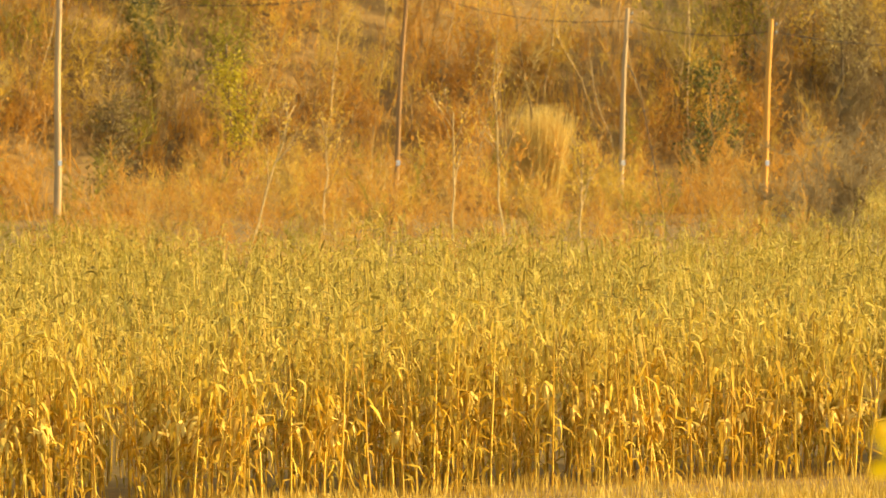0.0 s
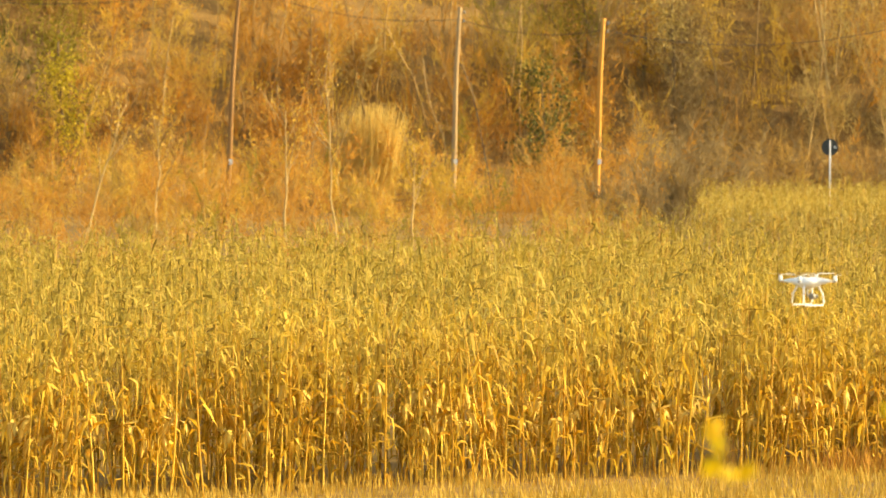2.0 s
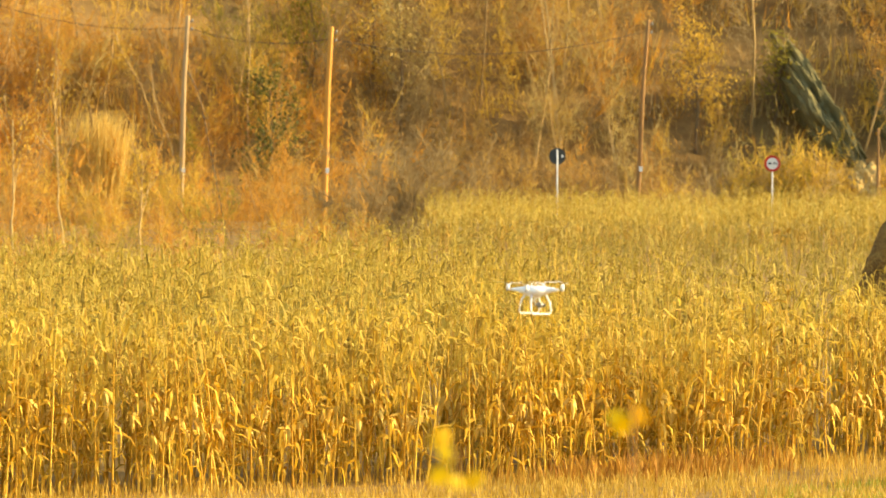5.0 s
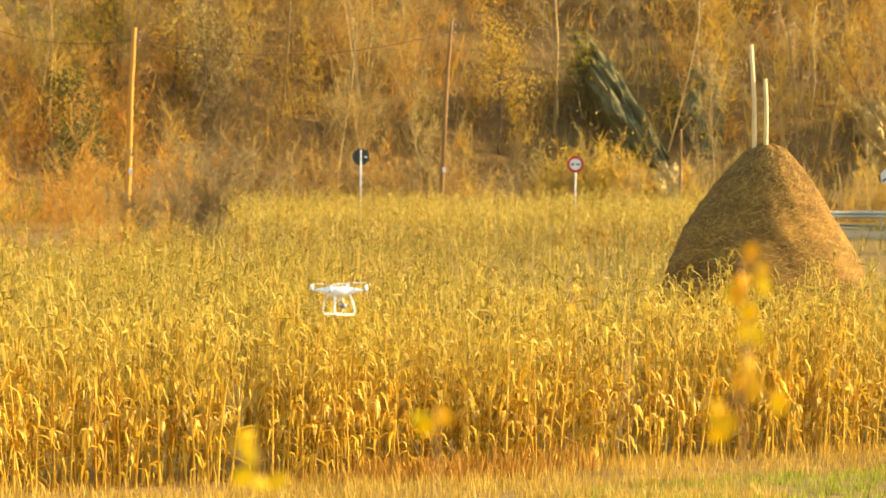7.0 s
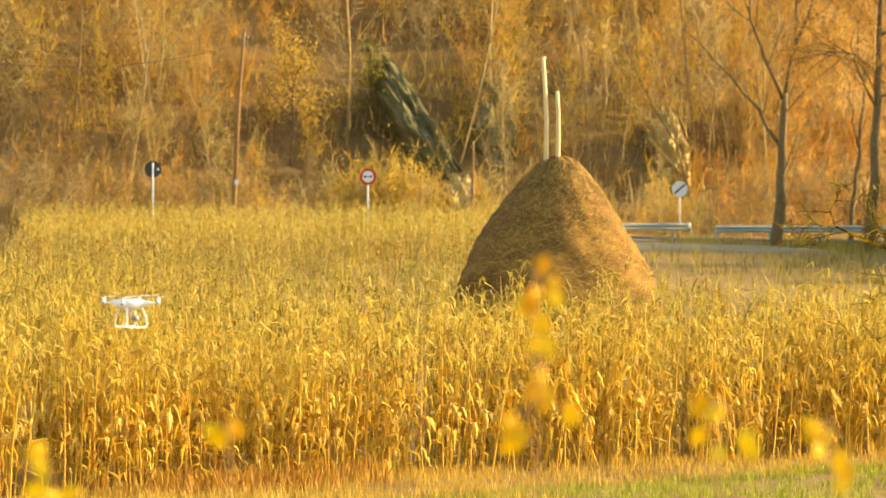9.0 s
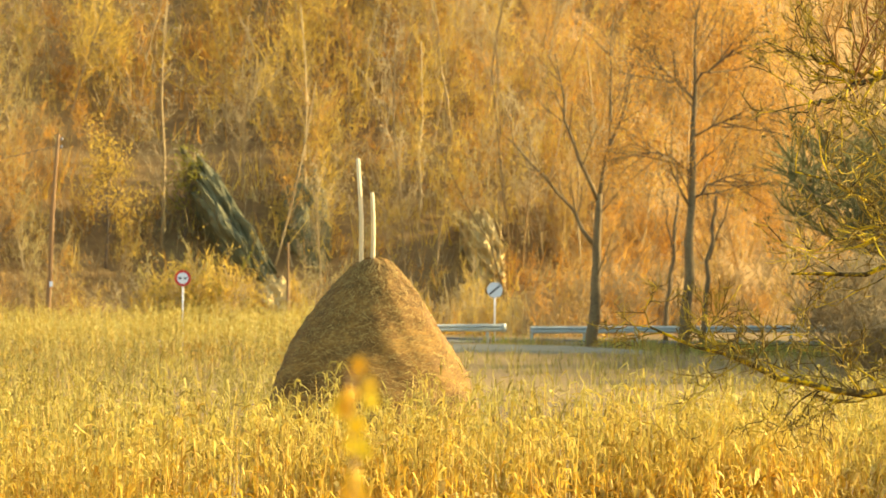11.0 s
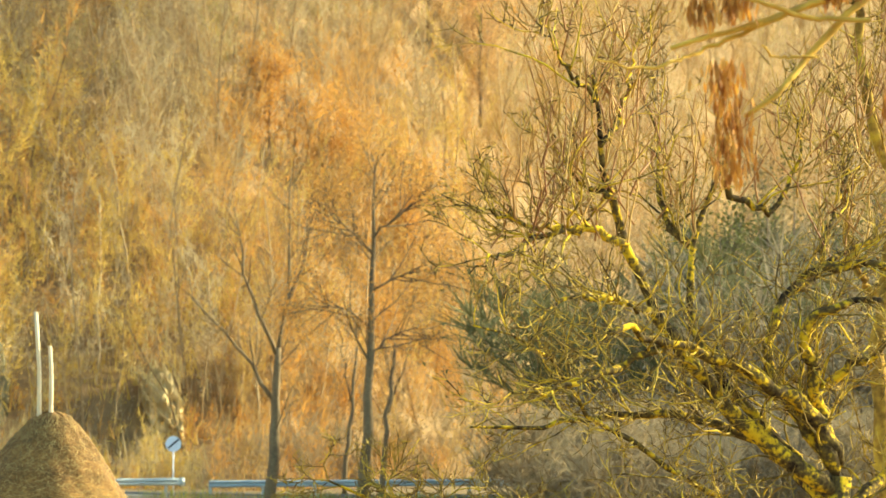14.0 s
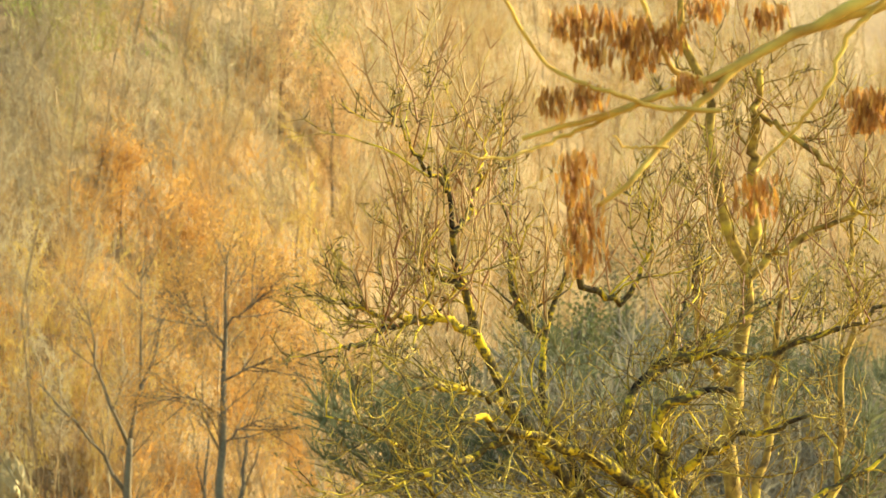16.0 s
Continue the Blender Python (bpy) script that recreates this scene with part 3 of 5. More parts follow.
# ---- haystack ----
def build_haystack():
    rng = np.random.default_rng(8)
    base = new("haystack")
    base.location = (18.2, 95.0, float(ground_z(18.2, 95.0)))
    tagged(base, "conical weathered brown haystack built round two bare poles", "haystack")
    prof_z = [0, 0.5, 1.0, 1.7, 2.3, 2.87, 3.35, 3.7, 3.88, 3.95]
    prof_r = [1.96, 2.04, 2.01, 1.82, 1.51, 1.15, 0.80, 0.50, 0.30, 0.05]

    def surface(a, z):
        r = np.interp(z, prof_z, prof_r)
        wob = 1 + 0.02 * np.sin(3 * a + 1.5 * z) + 0.016 * np.sin(5 * a + 3.1 * z) * np.sin(2.7 * z + 2 * a) + 0.008 * np.sin(7 * a - 2.3 * z) + 0.008 * np.sin(15 * a + 5 * z)
        return np.stack([r * wob * np.cos(a) + 0.03 * np.sin(z * 2) - 0.11 * (1 - z / 3.95), r * wob * np.sin(a), z], -1)

    na, nz = 96, 60
    A, Z = np.meshgrid(np.arange(na) * 2 * math.pi / na, np.linspace(0, 3.95, nz), indexing="ij")
    v = surface(A, Z) + rng.normal(0, 0.012, (na, nz, 3))
    i, j = np.meshgrid(np.arange(na), np.arange(nz - 1), indexing="ij")
    i2 = (i + 1) % na
    f = np.stack([i * nz + j, i2 * nz + j, i2 * nz + j + 1, i * nz + j + 1], 2).reshape(-1, 4)
    heap = new("mound", mesh_of("heap", v.reshape(-1, 3), f, M_HAY, True))
    heap.parent = base
    s = Shape()
    n = 14000
    a, z = rng.uniform(0, 6.28, n), 3.9 * rng.uniform(0, 1, n) ** 1.25
    p = surface(a, z)
    down = surface(a + rng.normal(0, 0.12, n), np.maximum(z - rng.uniform(0.04, 0.14, n), 0)) - p
    nrm = np.stack([np.cos(a), np.sin(a), np.full(n, 0.6)], 1)
    tip = p + down + nrm * rng.uniform(0.0, 0.04, (n, 1))
    side = np.cross(down, nrm)
    side /= np.linalg.norm(side, axis=1)[:, None] + 1e-9
    w = rng.uniform(0.003, 0.008, (n, 1))
    p = p + nrm * 0.012
    vv = np.stack([p - side * w, p + side * w, tip], 1).reshape(-1, 3)
    s.add(vv, np.arange(3 * n).reshape(-1, 3))
    tagged(part_of("loose_hay", s, M_HAYSTRAND, base, "loose hay strands"), kind="stuff")
    for x0, x1, top in ((-0.20, -0.29, 5.84), (0.02, -0.04, 5.19)):
        s = Shape()
        zs = np.linspace(2.6, top, 7)
        t = (zs - 2.6) / (top - 2.6)
        tube(s, np.stack([x0 + (x1 - x0) * t + 0.012 * np.sin(zs * 3), 0.1 * np.sin(zs), zs], 1), 0.055 - 0.018 * t, 8)
        part_of("pole", s, M_BARE, base, "bare peeled wooden pole", True)


build_haystack()


# ---- poles and wires ----
def build_pole(x, y, lean, top, r, mat, label, marker=True, insulators=True):
    ob = new("utility_pole")
    z0 = float(ground_z(x, y))
    ob.location = (x, y, z0)
    tagged(ob, label, "utility pole", "poles along the road")
    s = Shape()
    zs = np.linspace(-0.3, top - z0, 9)
    tube(s, np.stack([lean * zs + 0.03 * np.sin(zs * 0.8), 0 * zs, zs], 1), np.linspace(r * 1.2, r * 0.8, 9), 10)
    part_of("shaft", s, mat, ob, "", True)
    if marker:
        bm = bmesh.new()
        bmesh.ops.create_cube(bm, size=1, matrix=pose(lean * 2.55 + r * 0.8, -r, 2.55 - z0) @ Matrix.Diagonal((0.14, 0.03, 0.2, 1)))
        part("marker_plate", bm, M_SIGNWHITE, ob, "small white plate", False)
    if insulators:
        for dz in (0.18, 0.5):
            bm = bmesh.new()
            bmesh.ops.create_cone(bm, segments=10, radius1=0.05, radius2=0.035, depth=0.11, cap_ends=True,
                                  matrix=pose(lean * (top - dz) + r + 0.07, 0, top - z0 - dz))
            bmesh.ops.create_cube(bm, size=1, matrix=pose(lean * (top - dz) + r * 0.8 + 0.02, 0, top - z0 - dz - 0.06) @ Matrix.Diagonal((0.12, 0.02, 0.02, 1)))
            part("insulator", bm, M_GREY, ob)
    return Vector((x + lean * (top - 0.3 - z0), y, top - 0.3))


TOPS = [
    build_pole(-14.5, 190, 0.012, 9.4, 0.13, M_POLE, "tall greyish wooden utility pole above the brush"),
    build_pole(-1.90, 190, 0.058, 9.6, 0.095, M_POLE_DARK, "leaning dark red-brown wooden utility pole"),
    build_pole(6.57, 190, 0.042, 8.35, 0.1, M_POLE, "greyish weathered wooden utility pole with a stay"),
    build_pole(11.96, 190, 0.046, 7.95, 0.11, M_POLE_NEW, "bright orange-brown new wooden utility pole"),
    build_pole(25.06, 200, 0.061, 8.5, 0.09, M_POLE_DARK, "thin leaning brown utility pole behind the maize"),
    build_pole(38.6, 222, 0.02, 4.2, 0.065, M_POLE_DARK, "short dark wooden post at the hill foot", False, False),
]


def build_wires():
    for a, b, sag in ((0, 1, 0.6), (1, 2, 0.5), (2, 3, 0.35), (3, 4, 0.75)):
        s = Shape()
        t = np.linspace(0, 1, 14)
        pts = np.outer(1 - t, np.array(TOPS[a])) + np.outer(t, np.array(TOPS[b]))
        pts[:, 2] -= 4 * sag * t * (1 - t) + 0.15
        tube(s, pts, np.full(14, 0.011), 4)
        tagged(part_of("overhead_cable", s, M_WIRE), "thin dark overhead cable sagging between poles", "cable", "cables")
    s = Shape()
    top = np.array(TOPS[2]) - (0.1, 0, 1.6)
    tube(s, [top, top + (0.55, 0.1, -1.0), (TOPS[2].x + 1.5, 190.2, float(ground_z(8.3, 190.2)))], [0.014] * 3, 4)
    tagged(part_of("stay_wire", s, M_WIRE), "dark stay wire from the pole to the ground", "cable", "cables")


build_wires()


# ---- road, signs, guard rails ----
def strip(name, pts, width, mat, label, dz, thick=0.12):
    """A band of ground along pts, laid over the land."""
    s = Shape()
    pts = np.asarray(pts, float)
    t = np.gradient(pts, axis=0)
    t /= np.linalg.norm(t, axis=1)[:, None]
    nrm = np.stack([-t[:, 1], t[:, 0]], 1)
    rows = []
    for off, low in ((-0.5, thick), (-0.48, 0), (0.48, 0), (0.5, thick)):
        p = pts + nrm * width * off
        rows.append(np.column_stack([p, ground_z(p[:, 0], p[:, 1]) + dz - low]))
    v = np.concatenate(rows)
    n = len(pts)
    f = []
    for k in range(3):
        i = np.arange(n - 1) + k * n
        f += [np.stack([i, i + 1, i + 1 + n], 1), np.stack([i, i + 1 + n, i + n], 1)]
    s.add(v, np.concatenate(f))
    return tagged(part_of(name, s, mat), label, name, kind="structure")


xs = np.linspace(14, 150, 60)
road_y = 214 + 4 * np.sin((xs - 14) * 0.03)
strip("road", np.column_stack([xs, road_y]), 7.0, M_ASPHALT, "grey asphalt country road along the hill foot", 0.10)
strip("gravel_bank", np.column_stack([np.linspace(36, 47.2, 9), np.full(9, 196.0) + 0.02 * np.linspace(0, 11, 9)]), 13.0, M_GRAVEL, "grey gravel bank between field and road", 0.08)
strip("road_shoulder", np.column_stack([xs, road_y - 5.2]), 3.2, M_GRAVEL, "pale gravel shoulder falling to the field", 0.06)


def rail(x0, x1, y0, y1, top, label):
    """A steel crash barrier: a folded beam on posts."""
    ob = new("guard_rail")
    L = math.hypot(x1 - x0, y1 - y0)
    ob.matrix_world = pose(x0, y0, top, 0, 0, math.degrees(math.atan2(y1 - y0, x1 - x0)))
    tagged(ob, label, "guard rail", "guard rails by the road")
    prof = [(-0.0, -0.31), (-0.05, -0.26), (-0.05, -0.2), (0.02, -0.155), (-0.05, -0.11), (-0.05, -0.05), (0.0, 0.0)]
    s = Shape()
    n = 2
    v = [(x, y + o, z) for o in (0, 0.012) for x in (0, L) for y, z in prof]
    k = len(prof)
    f = []
    for o in (0, 2 * k):
        for i in range(k - 1):
            f += [(o + i, o + i + 1, o + k + i + 1), (o + i, o + k + i + 1, o + k + i)]
    s.add(v, f)
    part_of("beam", s, M_STEEL, ob)
    posts = int(L / 2.4)
    for i in range(posts + 1):
        bm = bmesh.new()
        bmesh.ops.create_cube(bm, size=1, matrix=pose(min(L - 0.06, 0.06 + i * 2.4), 0.07, -0.5) @ Matrix.Diagonal((0.1, 0.1, 0.98, 1)))
        part("post", bm, M_STEEL, ob, "", False)
    bm = bmesh.new()
    bmesh.ops.create_cube(bm, size=1, matrix=pose(L + 0.02, 0.0, -0.16) @ Matrix.Diagonal((0.26, 0.1, 0.36, 1)))
    bmesh.ops.bevel(bm, geom=bm.edges[:], offset=0.03, segments=2, affect="EDGES")
    part("end_cap", bm, M_STEEL, ob, "rounded end piece")


rail(37.5, 45.3, 206.0, 207.5, 0.80, "galvanised steel guard rail ending beside the road sign")
rail(48.4, 92.0, 216.0, 219.0, 0.55, "long galvanised guard rail on the far side of the road")


def disc(bm, r, y0, y1, z, seg=40):
    bmesh.ops.create_cone(bm, segments=seg, radius1=r, radius2=r, depth=abs(y1 - y0), cap_ends=True, matrix=pose(0, (y0 + y1) / 2, z, 90))


def sign(name, x, y, zc, label, face, turn=0):
    ob = new(name)
    z0 = float(ground_z(x, y))
    ob.matrix_world = pose(x, y, z0, 0, 0, turn)
    tagged(ob, label, "road sign", "road signs")
    zc -= z0
    back = face == "back"
    s = Shape()
    yo = -0.05 if back else 0.05
    tube(s, [(0, yo, -0.2), (0, yo, zc * 0.5), (0, yo, zc + 0.27)], [0.035] * 3, 10)
    part_of("post", s, M_SIGNPOST, ob, "", True)
    bm = bmesh.new()
    disc(bm, 0.33, -0.01, 0.01, zc)
    part("plate", bm, M_SIGNBACK if back else M_SIGNWHITE, ob, "dark back of the plate" if back else "white round plate", False)
    if face == "ring":
        bm = bmesh.new()
        seg = 48
        inner = [bm.verts.new((0.235 * math.cos(i * 2 * math.pi / seg), -0.016, zc + 0.235 * math.sin(i * 2 * math.pi / seg))) for i in range(seg)]
        outer = [bm.verts.new((0.335 * math.cos(i * 2 * math.pi / seg), -0.016, zc + 0.335 * math.sin(i * 2 * math.pi / seg))) for i in range(seg)]
        for i in range(seg):
            bm.faces.new((inner[i], inner[(i + 1) % seg], outer[(i + 1) % seg], outer[i]))
        part("red_ring", bm, M_SIGNRED, ob, "red rim", False)
        bm = bmesh.new()
        for bx, w in ((-0.11, 0.13), (0.07, 0.06), (0.15, 0.06)):
            bmesh.ops.create_cube(bm, size=1, matrix=pose(bx, -0.018, zc) @ Matrix.Diagonal((w, 0.008, 0.085, 1)))
        part("dark_marks", bm, M_SIGNBLACK, ob, "dark bars", False)
    if face == "slash":
        bm = bmesh.new()
        bmesh.ops.create_cube(bm, size=1, matrix=pose(0, -0.018, zc, 0, -40, 0) @ Matrix.Diagonal((0.6, 0.008, 0.07, 1)))
        part("slash", bm, M_SIGNBLACK, ob, "black diagonal stripe", False)
    if back:
        bm = bmesh.new()
        bmesh.ops.create_cube(bm, size=1, matrix=pose(0.2, -0.03, zc) @ Matrix.Diagonal((0.09, 0.02, 0.08, 1)))
        part("bracket", bm, M_SIGNWHITE, ob, "small pale bracket", False)


sign("road_sign", 21.96, 200, 3.05, "round road sign seen from its dark back, on a pale post", "back", -6)
sign("road_sign", 31.35, 205, 2.74, "round white road sign with a red rim", "ring", -9)
sign("road_sign", 45.1, 208.2, 2.22, "round white road sign with a black diagonal stripe", "slash", -12)


# ---- drone ----
def build_drone(x, y, z, turn):
    ob = new("drone")
    ob.matrix_world = pose(x, y, z, 0, 0, turn)
    tagged(ob, "small white four-rotor camera drone hovering above the maize", "drone")
    seg = 40
    bm = bmesh.new()
    rings = []
    for zz, k in ((-0.036, 0.30), (-0.03, 0.62), (-0.012, 0.9), (0.004, 1.0), (0.018, 0.86), (0.028, 0.55), (0.031, 0.2)):
        ring = []
        for i in range(seg):
            a = 2 * math.pi * i / seg
            arm = max(0, math.cos(2 * (a - math.pi / 4))) ** 6
            r = 0.085 * k * (0.85 + 0.15 * abs(math.cos(a))) + arm * 0.095 * max(0.0, 1 - (abs(zz - 0.004) / 0.02) ** 2) * (1 if k > 0.8 else 0)
            ring.append(bm.verts.new((r * math.cos(a), r * math.sin(a), zz + arm * 0.006)))
        rings.append(ring)
    for r0, r1 in zip(rings, rings[1:]):
        for i in range(seg):
            bm.faces.new((r0[i], r0[(i + 1) % seg], r1[(i + 1) % seg], r1[i]))
    bm.faces.new(rings[0][::-1])
    bm.faces.new(rings[-1])
    part("body", bm, M_WHITE, ob)
    for i in range(4):
        a = math.pi / 4 + i * math.pi / 2
        cx, cy = 0.175 * math.cos(a), 0.175 * math.sin(a)
        bm = bmesh.new()
        bmesh.ops.create_cone(bm, segments=16, radius1=0.0125, radius2=0.0105, depth=0.042, cap_ends=True, matrix=pose(cx, cy, 0.024))
        part("motor", bm, M_WHITE, ob)
        s = Shape()
        b = 0.35 + i * 1.3
        for sgn in (-1, 1):
            t = np.linspace(0.01, 0.12, 5)
            ribbon(s, np.stack([cx + sgn * t * math.cos(b), cy + sgn * t * math.sin(b), np.full(5, 0.05) + 0.004 * t / 0.12], 1),
                   [0.008, 0.015, 0.013, 0.010, 0.004], (-math.sin(b), math.cos(b), 0.25 * sgn))
        part_of("propeller", s, M_WHITE, ob)
        bm = bmesh.new()
        bmesh.ops.create_cone(bm, segments=14, radius1=0.013, radius2=0.013, depth=0.008, cap_ends=True, matrix=pose(cx, cy, -0.004 + 0.012))
        part("motor_ring", bm, M_GREY, ob, "dark band")
    for sx in (-1, 1):
        s = Shape()
        pts = [(0.045 * sx, -0.05, -0.022), (0.07 * sx, -0.066, -0.07), (0.077 * sx, -0.07, -0.12), (0.08 * sx, -0.06, -0.138), (0.08 * sx, 0.06, -0.138),
               (0.077 * sx, 0.07, -0.12), (0.07 * sx, 0.066, -0.07), (0.045 * sx, 0.05, -0.022)]
        tube(s, pts, [0.008, 0.0055, 0.005, 0.0055, 0.0055, 0.005, 0.0055, 0.008], 8)
        part_of("landing_leg", s, M_WHITE, ob, "white landing skid", True)
    bm = bmesh.new()
    bmesh.ops.create_cube(bm, size=1, matrix=pose(0, -0.03, -0.085) @ Matrix.Diagonal((0.042, 0.04, 0.036, 1)))
    bmesh.ops.bevel(bm, geom=bm.edges[:], offset=0.008, segments=2, affect="EDGES")
    gimbal = part("camera_unit", bm, M_GREY, ob, "grey gimbal camera")
    bm = bmesh.new()
    bmesh.ops.create_cone(bm, segments=16, radius1=0.013, radius2=0.013, depth=0.02, cap_ends=True, matrix=pose(0, -0.055, -0.085, 90))
    part("lens", bm, M_DARK, gimbal, "dark lens")
    s = Shape()
    tube(s, [(0.0, -0.01, -0.03), (0.03, -0.01, -0.055), (0.033, -0.02, -0.085), (0.018, -0.03, -0.085)], [0.008] * 4, 6)
    part_of("gimbal_arm", s, M_WHITE, ob, "", True)


build_drone(3.27, 31.0, 3.19, 112)


# ---- trees ----
def unit(v):
    return v / (np.linalg.norm(v) + 1e-9)


def bend(pts, n, rng, wobble):
    """A rough, wavering line of n points through pts."""
    pts = np.asarray(pts, float)
    d = np.concatenate([[0], np.cumsum(np.linalg.norm(np.diff(pts, axis=0), axis=1))])
    t = np.linspace(0, d[-1], n)
    out = np.stack([np.interp(t, d, pts[:, k]) for k in range(3)], 1)
    for k in range(2):
        out[1:-1] = (out[:-2] + 2 * out[1:-1] + out[2:]) / 4
    out[1:-1] += rng.normal(0, wobble, (n - 2, 3))
    return out


def grow(out, rng, start, way, length, r, level, rule):
    """A branch and all that grows on it; out[level] gathers (points, radii)."""
    n = (6, rule.get("mid", 5), rule.get("fine", 4), 3)[min(level, 3)]
    pts, w = [np.array(start, float)], unit(np.array(way, float))
    for i in range(n - 1):
        w = unit(w + rng.normal(0, rule["gnarl"] if level < 2 else rule.get("fine_gnarl", rule["gnarl"]), 3) + np.array([0, 0, rule["up"][min(level, len(rule["up"]) - 1)]]))
        pts.append(pts[-1] + w * length / (n - 1))
    pts = np.array(pts)
    out.setdefault(level, []).append((pts, np.linspace(r, r * (0.45 if level < rule["depth"] else 0.25), n)))
    if level >= rule["depth"]:
        return
    sprout(out, rng, pts, r, length, level, rule)


def sprout(out, rng, pts, r, length, level, rule):
    """Side branches along the line pts."""
    n = len(pts)
    count = rule["count"][min(level, len(rule["count"]) - 1)]
    for i in range(count):
        t = rng.uniform(rule["from"], 1.0) if level else rng.uniform(rule["first"], 1.0)
        k = min(int(t * (n - 1)), n - 2)
        p = pts[k] + (pts[k + 1] - pts[k]) * (t * (n - 1) - k)
        tang = unit(pts[k + 1] - pts[k])
        side = unit(np.cross(tang, rng.normal(size=3)))
        way = unit(tang * rule["along"] + side * rng.uniform(0.5, 1.0))
        grow(out, rng, p, way, length * rng.uniform(*rule["short"]) * (1.15 - 0.5 * t), max(r * (1 - 0.5 * t) * rule["thin"], rule["least"]), level + 1, rule)


def tubes(out, levels, sides):
    s = Shape()
    for level, k in zip(levels, sides):
        for pts, radii in out.get(level, []):
            tube(s, pts, radii, k, k > 4)
    return s


WOOD = dict(depth=2, fine=3, gnarl=0.10, up=[0.05, 0.16, 0.12], count=[10, 3], first=0.3, along=0.8, short=(0.32, 0.55), thin=0.55, least=0.012)
WOOD["from"] = 0.25


def twigs(s, out, levels, n, length, width, rng, up=0.5):
    """n fine tapering twigs that sprout from the branches in out."""
    lines = [pts for lv in levels for pts, _ in out.get(lv, [])]
    base, way = np.empty((n, 3)), np.empty((n, 3))
    for i in range(n):
        pts = lines[int(rng.integers(0, len(lines)))]
        k = int(rng.integers(0, len(pts) - 1))
        base[i] = pts[k] + (pts[k + 1] - pts[k]) * rng.random()
        way[i] = unit(pts[k + 1] - pts[k])
    way = way * 0.4 + rng.normal(0, 0.55, (n, 3)) + (0, 0, up)
    way /= np.linalg.norm(way, axis=1)[:, None]
    side = np.cross(way, rng.normal(size=(n, 3)))
    side /= np.linalg.norm(side, axis=1)[:, None]
    L = length * rng.uniform(0.5, 1.3, (n, 1))
    w = width * rng.uniform(0.5, 1.2, (n, 1))
    s.add(np.stack([base - side * w, base + side * w, base + way * L], 1).reshape(-1, 3), np.arange(3 * n).reshape(-1, 3))


def wood_template(rng, kind):
    """Slender trunk with upswept branches, and the haze of fine twigs and last leaves, for the hillside."""
    out, s = {}, Shape()
    if kind == "shrub":
        rule = dict(WOOD, depth=1, mid=3, count=[3], first=0.2, up=[0.1, 0.12, 0.1], gnarl=0.16)
        for i in range(3):
            grow(out, rng, (rng.normal(0, 0.2), rng.normal(0, 0.2), -0.2), (rng.normal(0, 0.4), rng.normal(0, 0.4), 1), rng.uniform(1.8, 3.0), 0.018, 0, rule)
        twigs(s, out, (0, 1), 190, 0.5, 0.017, rng, 0.2)
        pick = np.array([p for lv in (0, 1) for pts, _ in out[lv] for p in pts[1:]])
        chips(s, pick[rng.integers(0, len(pick), 100)] + rng.normal(0, 0.3, (100, 3)), 0.05, rng)
        return [tubes(out, (0, 1), (3, 3)).arrays(), s.arrays()]
    rule = dict(WOOD, depth=1, mid=3, count=[15], up=[0.03, 0.2], first=0.22, short=(0.26, 0.5), thin=0.3)
    grow(out, rng, (0, 0, -0.3), (rng.normal(0, 0.07), rng.normal(0, 0.07), 1), rng.uniform(7.5, 11), rng.uniform(0.05, 0.085), 0, rule)
    n = 460 if kind == "bare" else 340
    twigs(s, out, (1,), n, 0.75, 0.016, rng, 0.25)
    pick = np.array([p for pts, _ in out[1] for p in pts[1:]])
    m = 300 if kind == "leafy" else 150
    chips(s, pick[rng.integers(0, len(pick), m)] + rng.normal(0, 0.45, (m, 3)), 0.06, rng)
    return [tubes(out, (0, 1), (4, 3)).arrays(), s.arrays()]


# tones of the woods: 0 rust, 1 gold, 2 olive, 3 brown, 4 tan, 5 grey, 6 dark green, 7 pale, 8 amber
TONES = [M_LEAF[0], M_LEAF[1], M_LEAF[2], M_LEAF[3], M_TAN, M_TWIG_GREY, M_GREEN, M_PALE, M_AMBER]
TONE_BARK = [M_BARK_PALE, M_BARK_PALE, M_BARK_MID, M_BARK_PALE, M_BARK_PALE, M_BARK_MID, M_BARK, M_BARK_PALE, M_BARK_PALE]
# The first two patches darken shaded holes in the brush by tone.
PATCHES = ((-3.4, 0.85, 0.4, 6), (-3.7, 0.2, 0.4, 5), (-2.4, 0.7, 0.45, 2), (-4.0, -0.9, 0.7, 2), (3.1, 0.7, 0.5, 2), (2.5, 1.0, 0.4, 5), (3.9, 0.9, 0.4, 5),
           (4.5, 0.4, 0.6, 5), (13.6, -0.4, 0.7, 0), (14.2, 3.0, 0.6, 0), (13.6, 2.2, 0.6, 0), (15.6, 4.2, 0.5, 0), (12.2, 1.0, 0.5, 1), (12.9, 5.2, 0.5, 2))


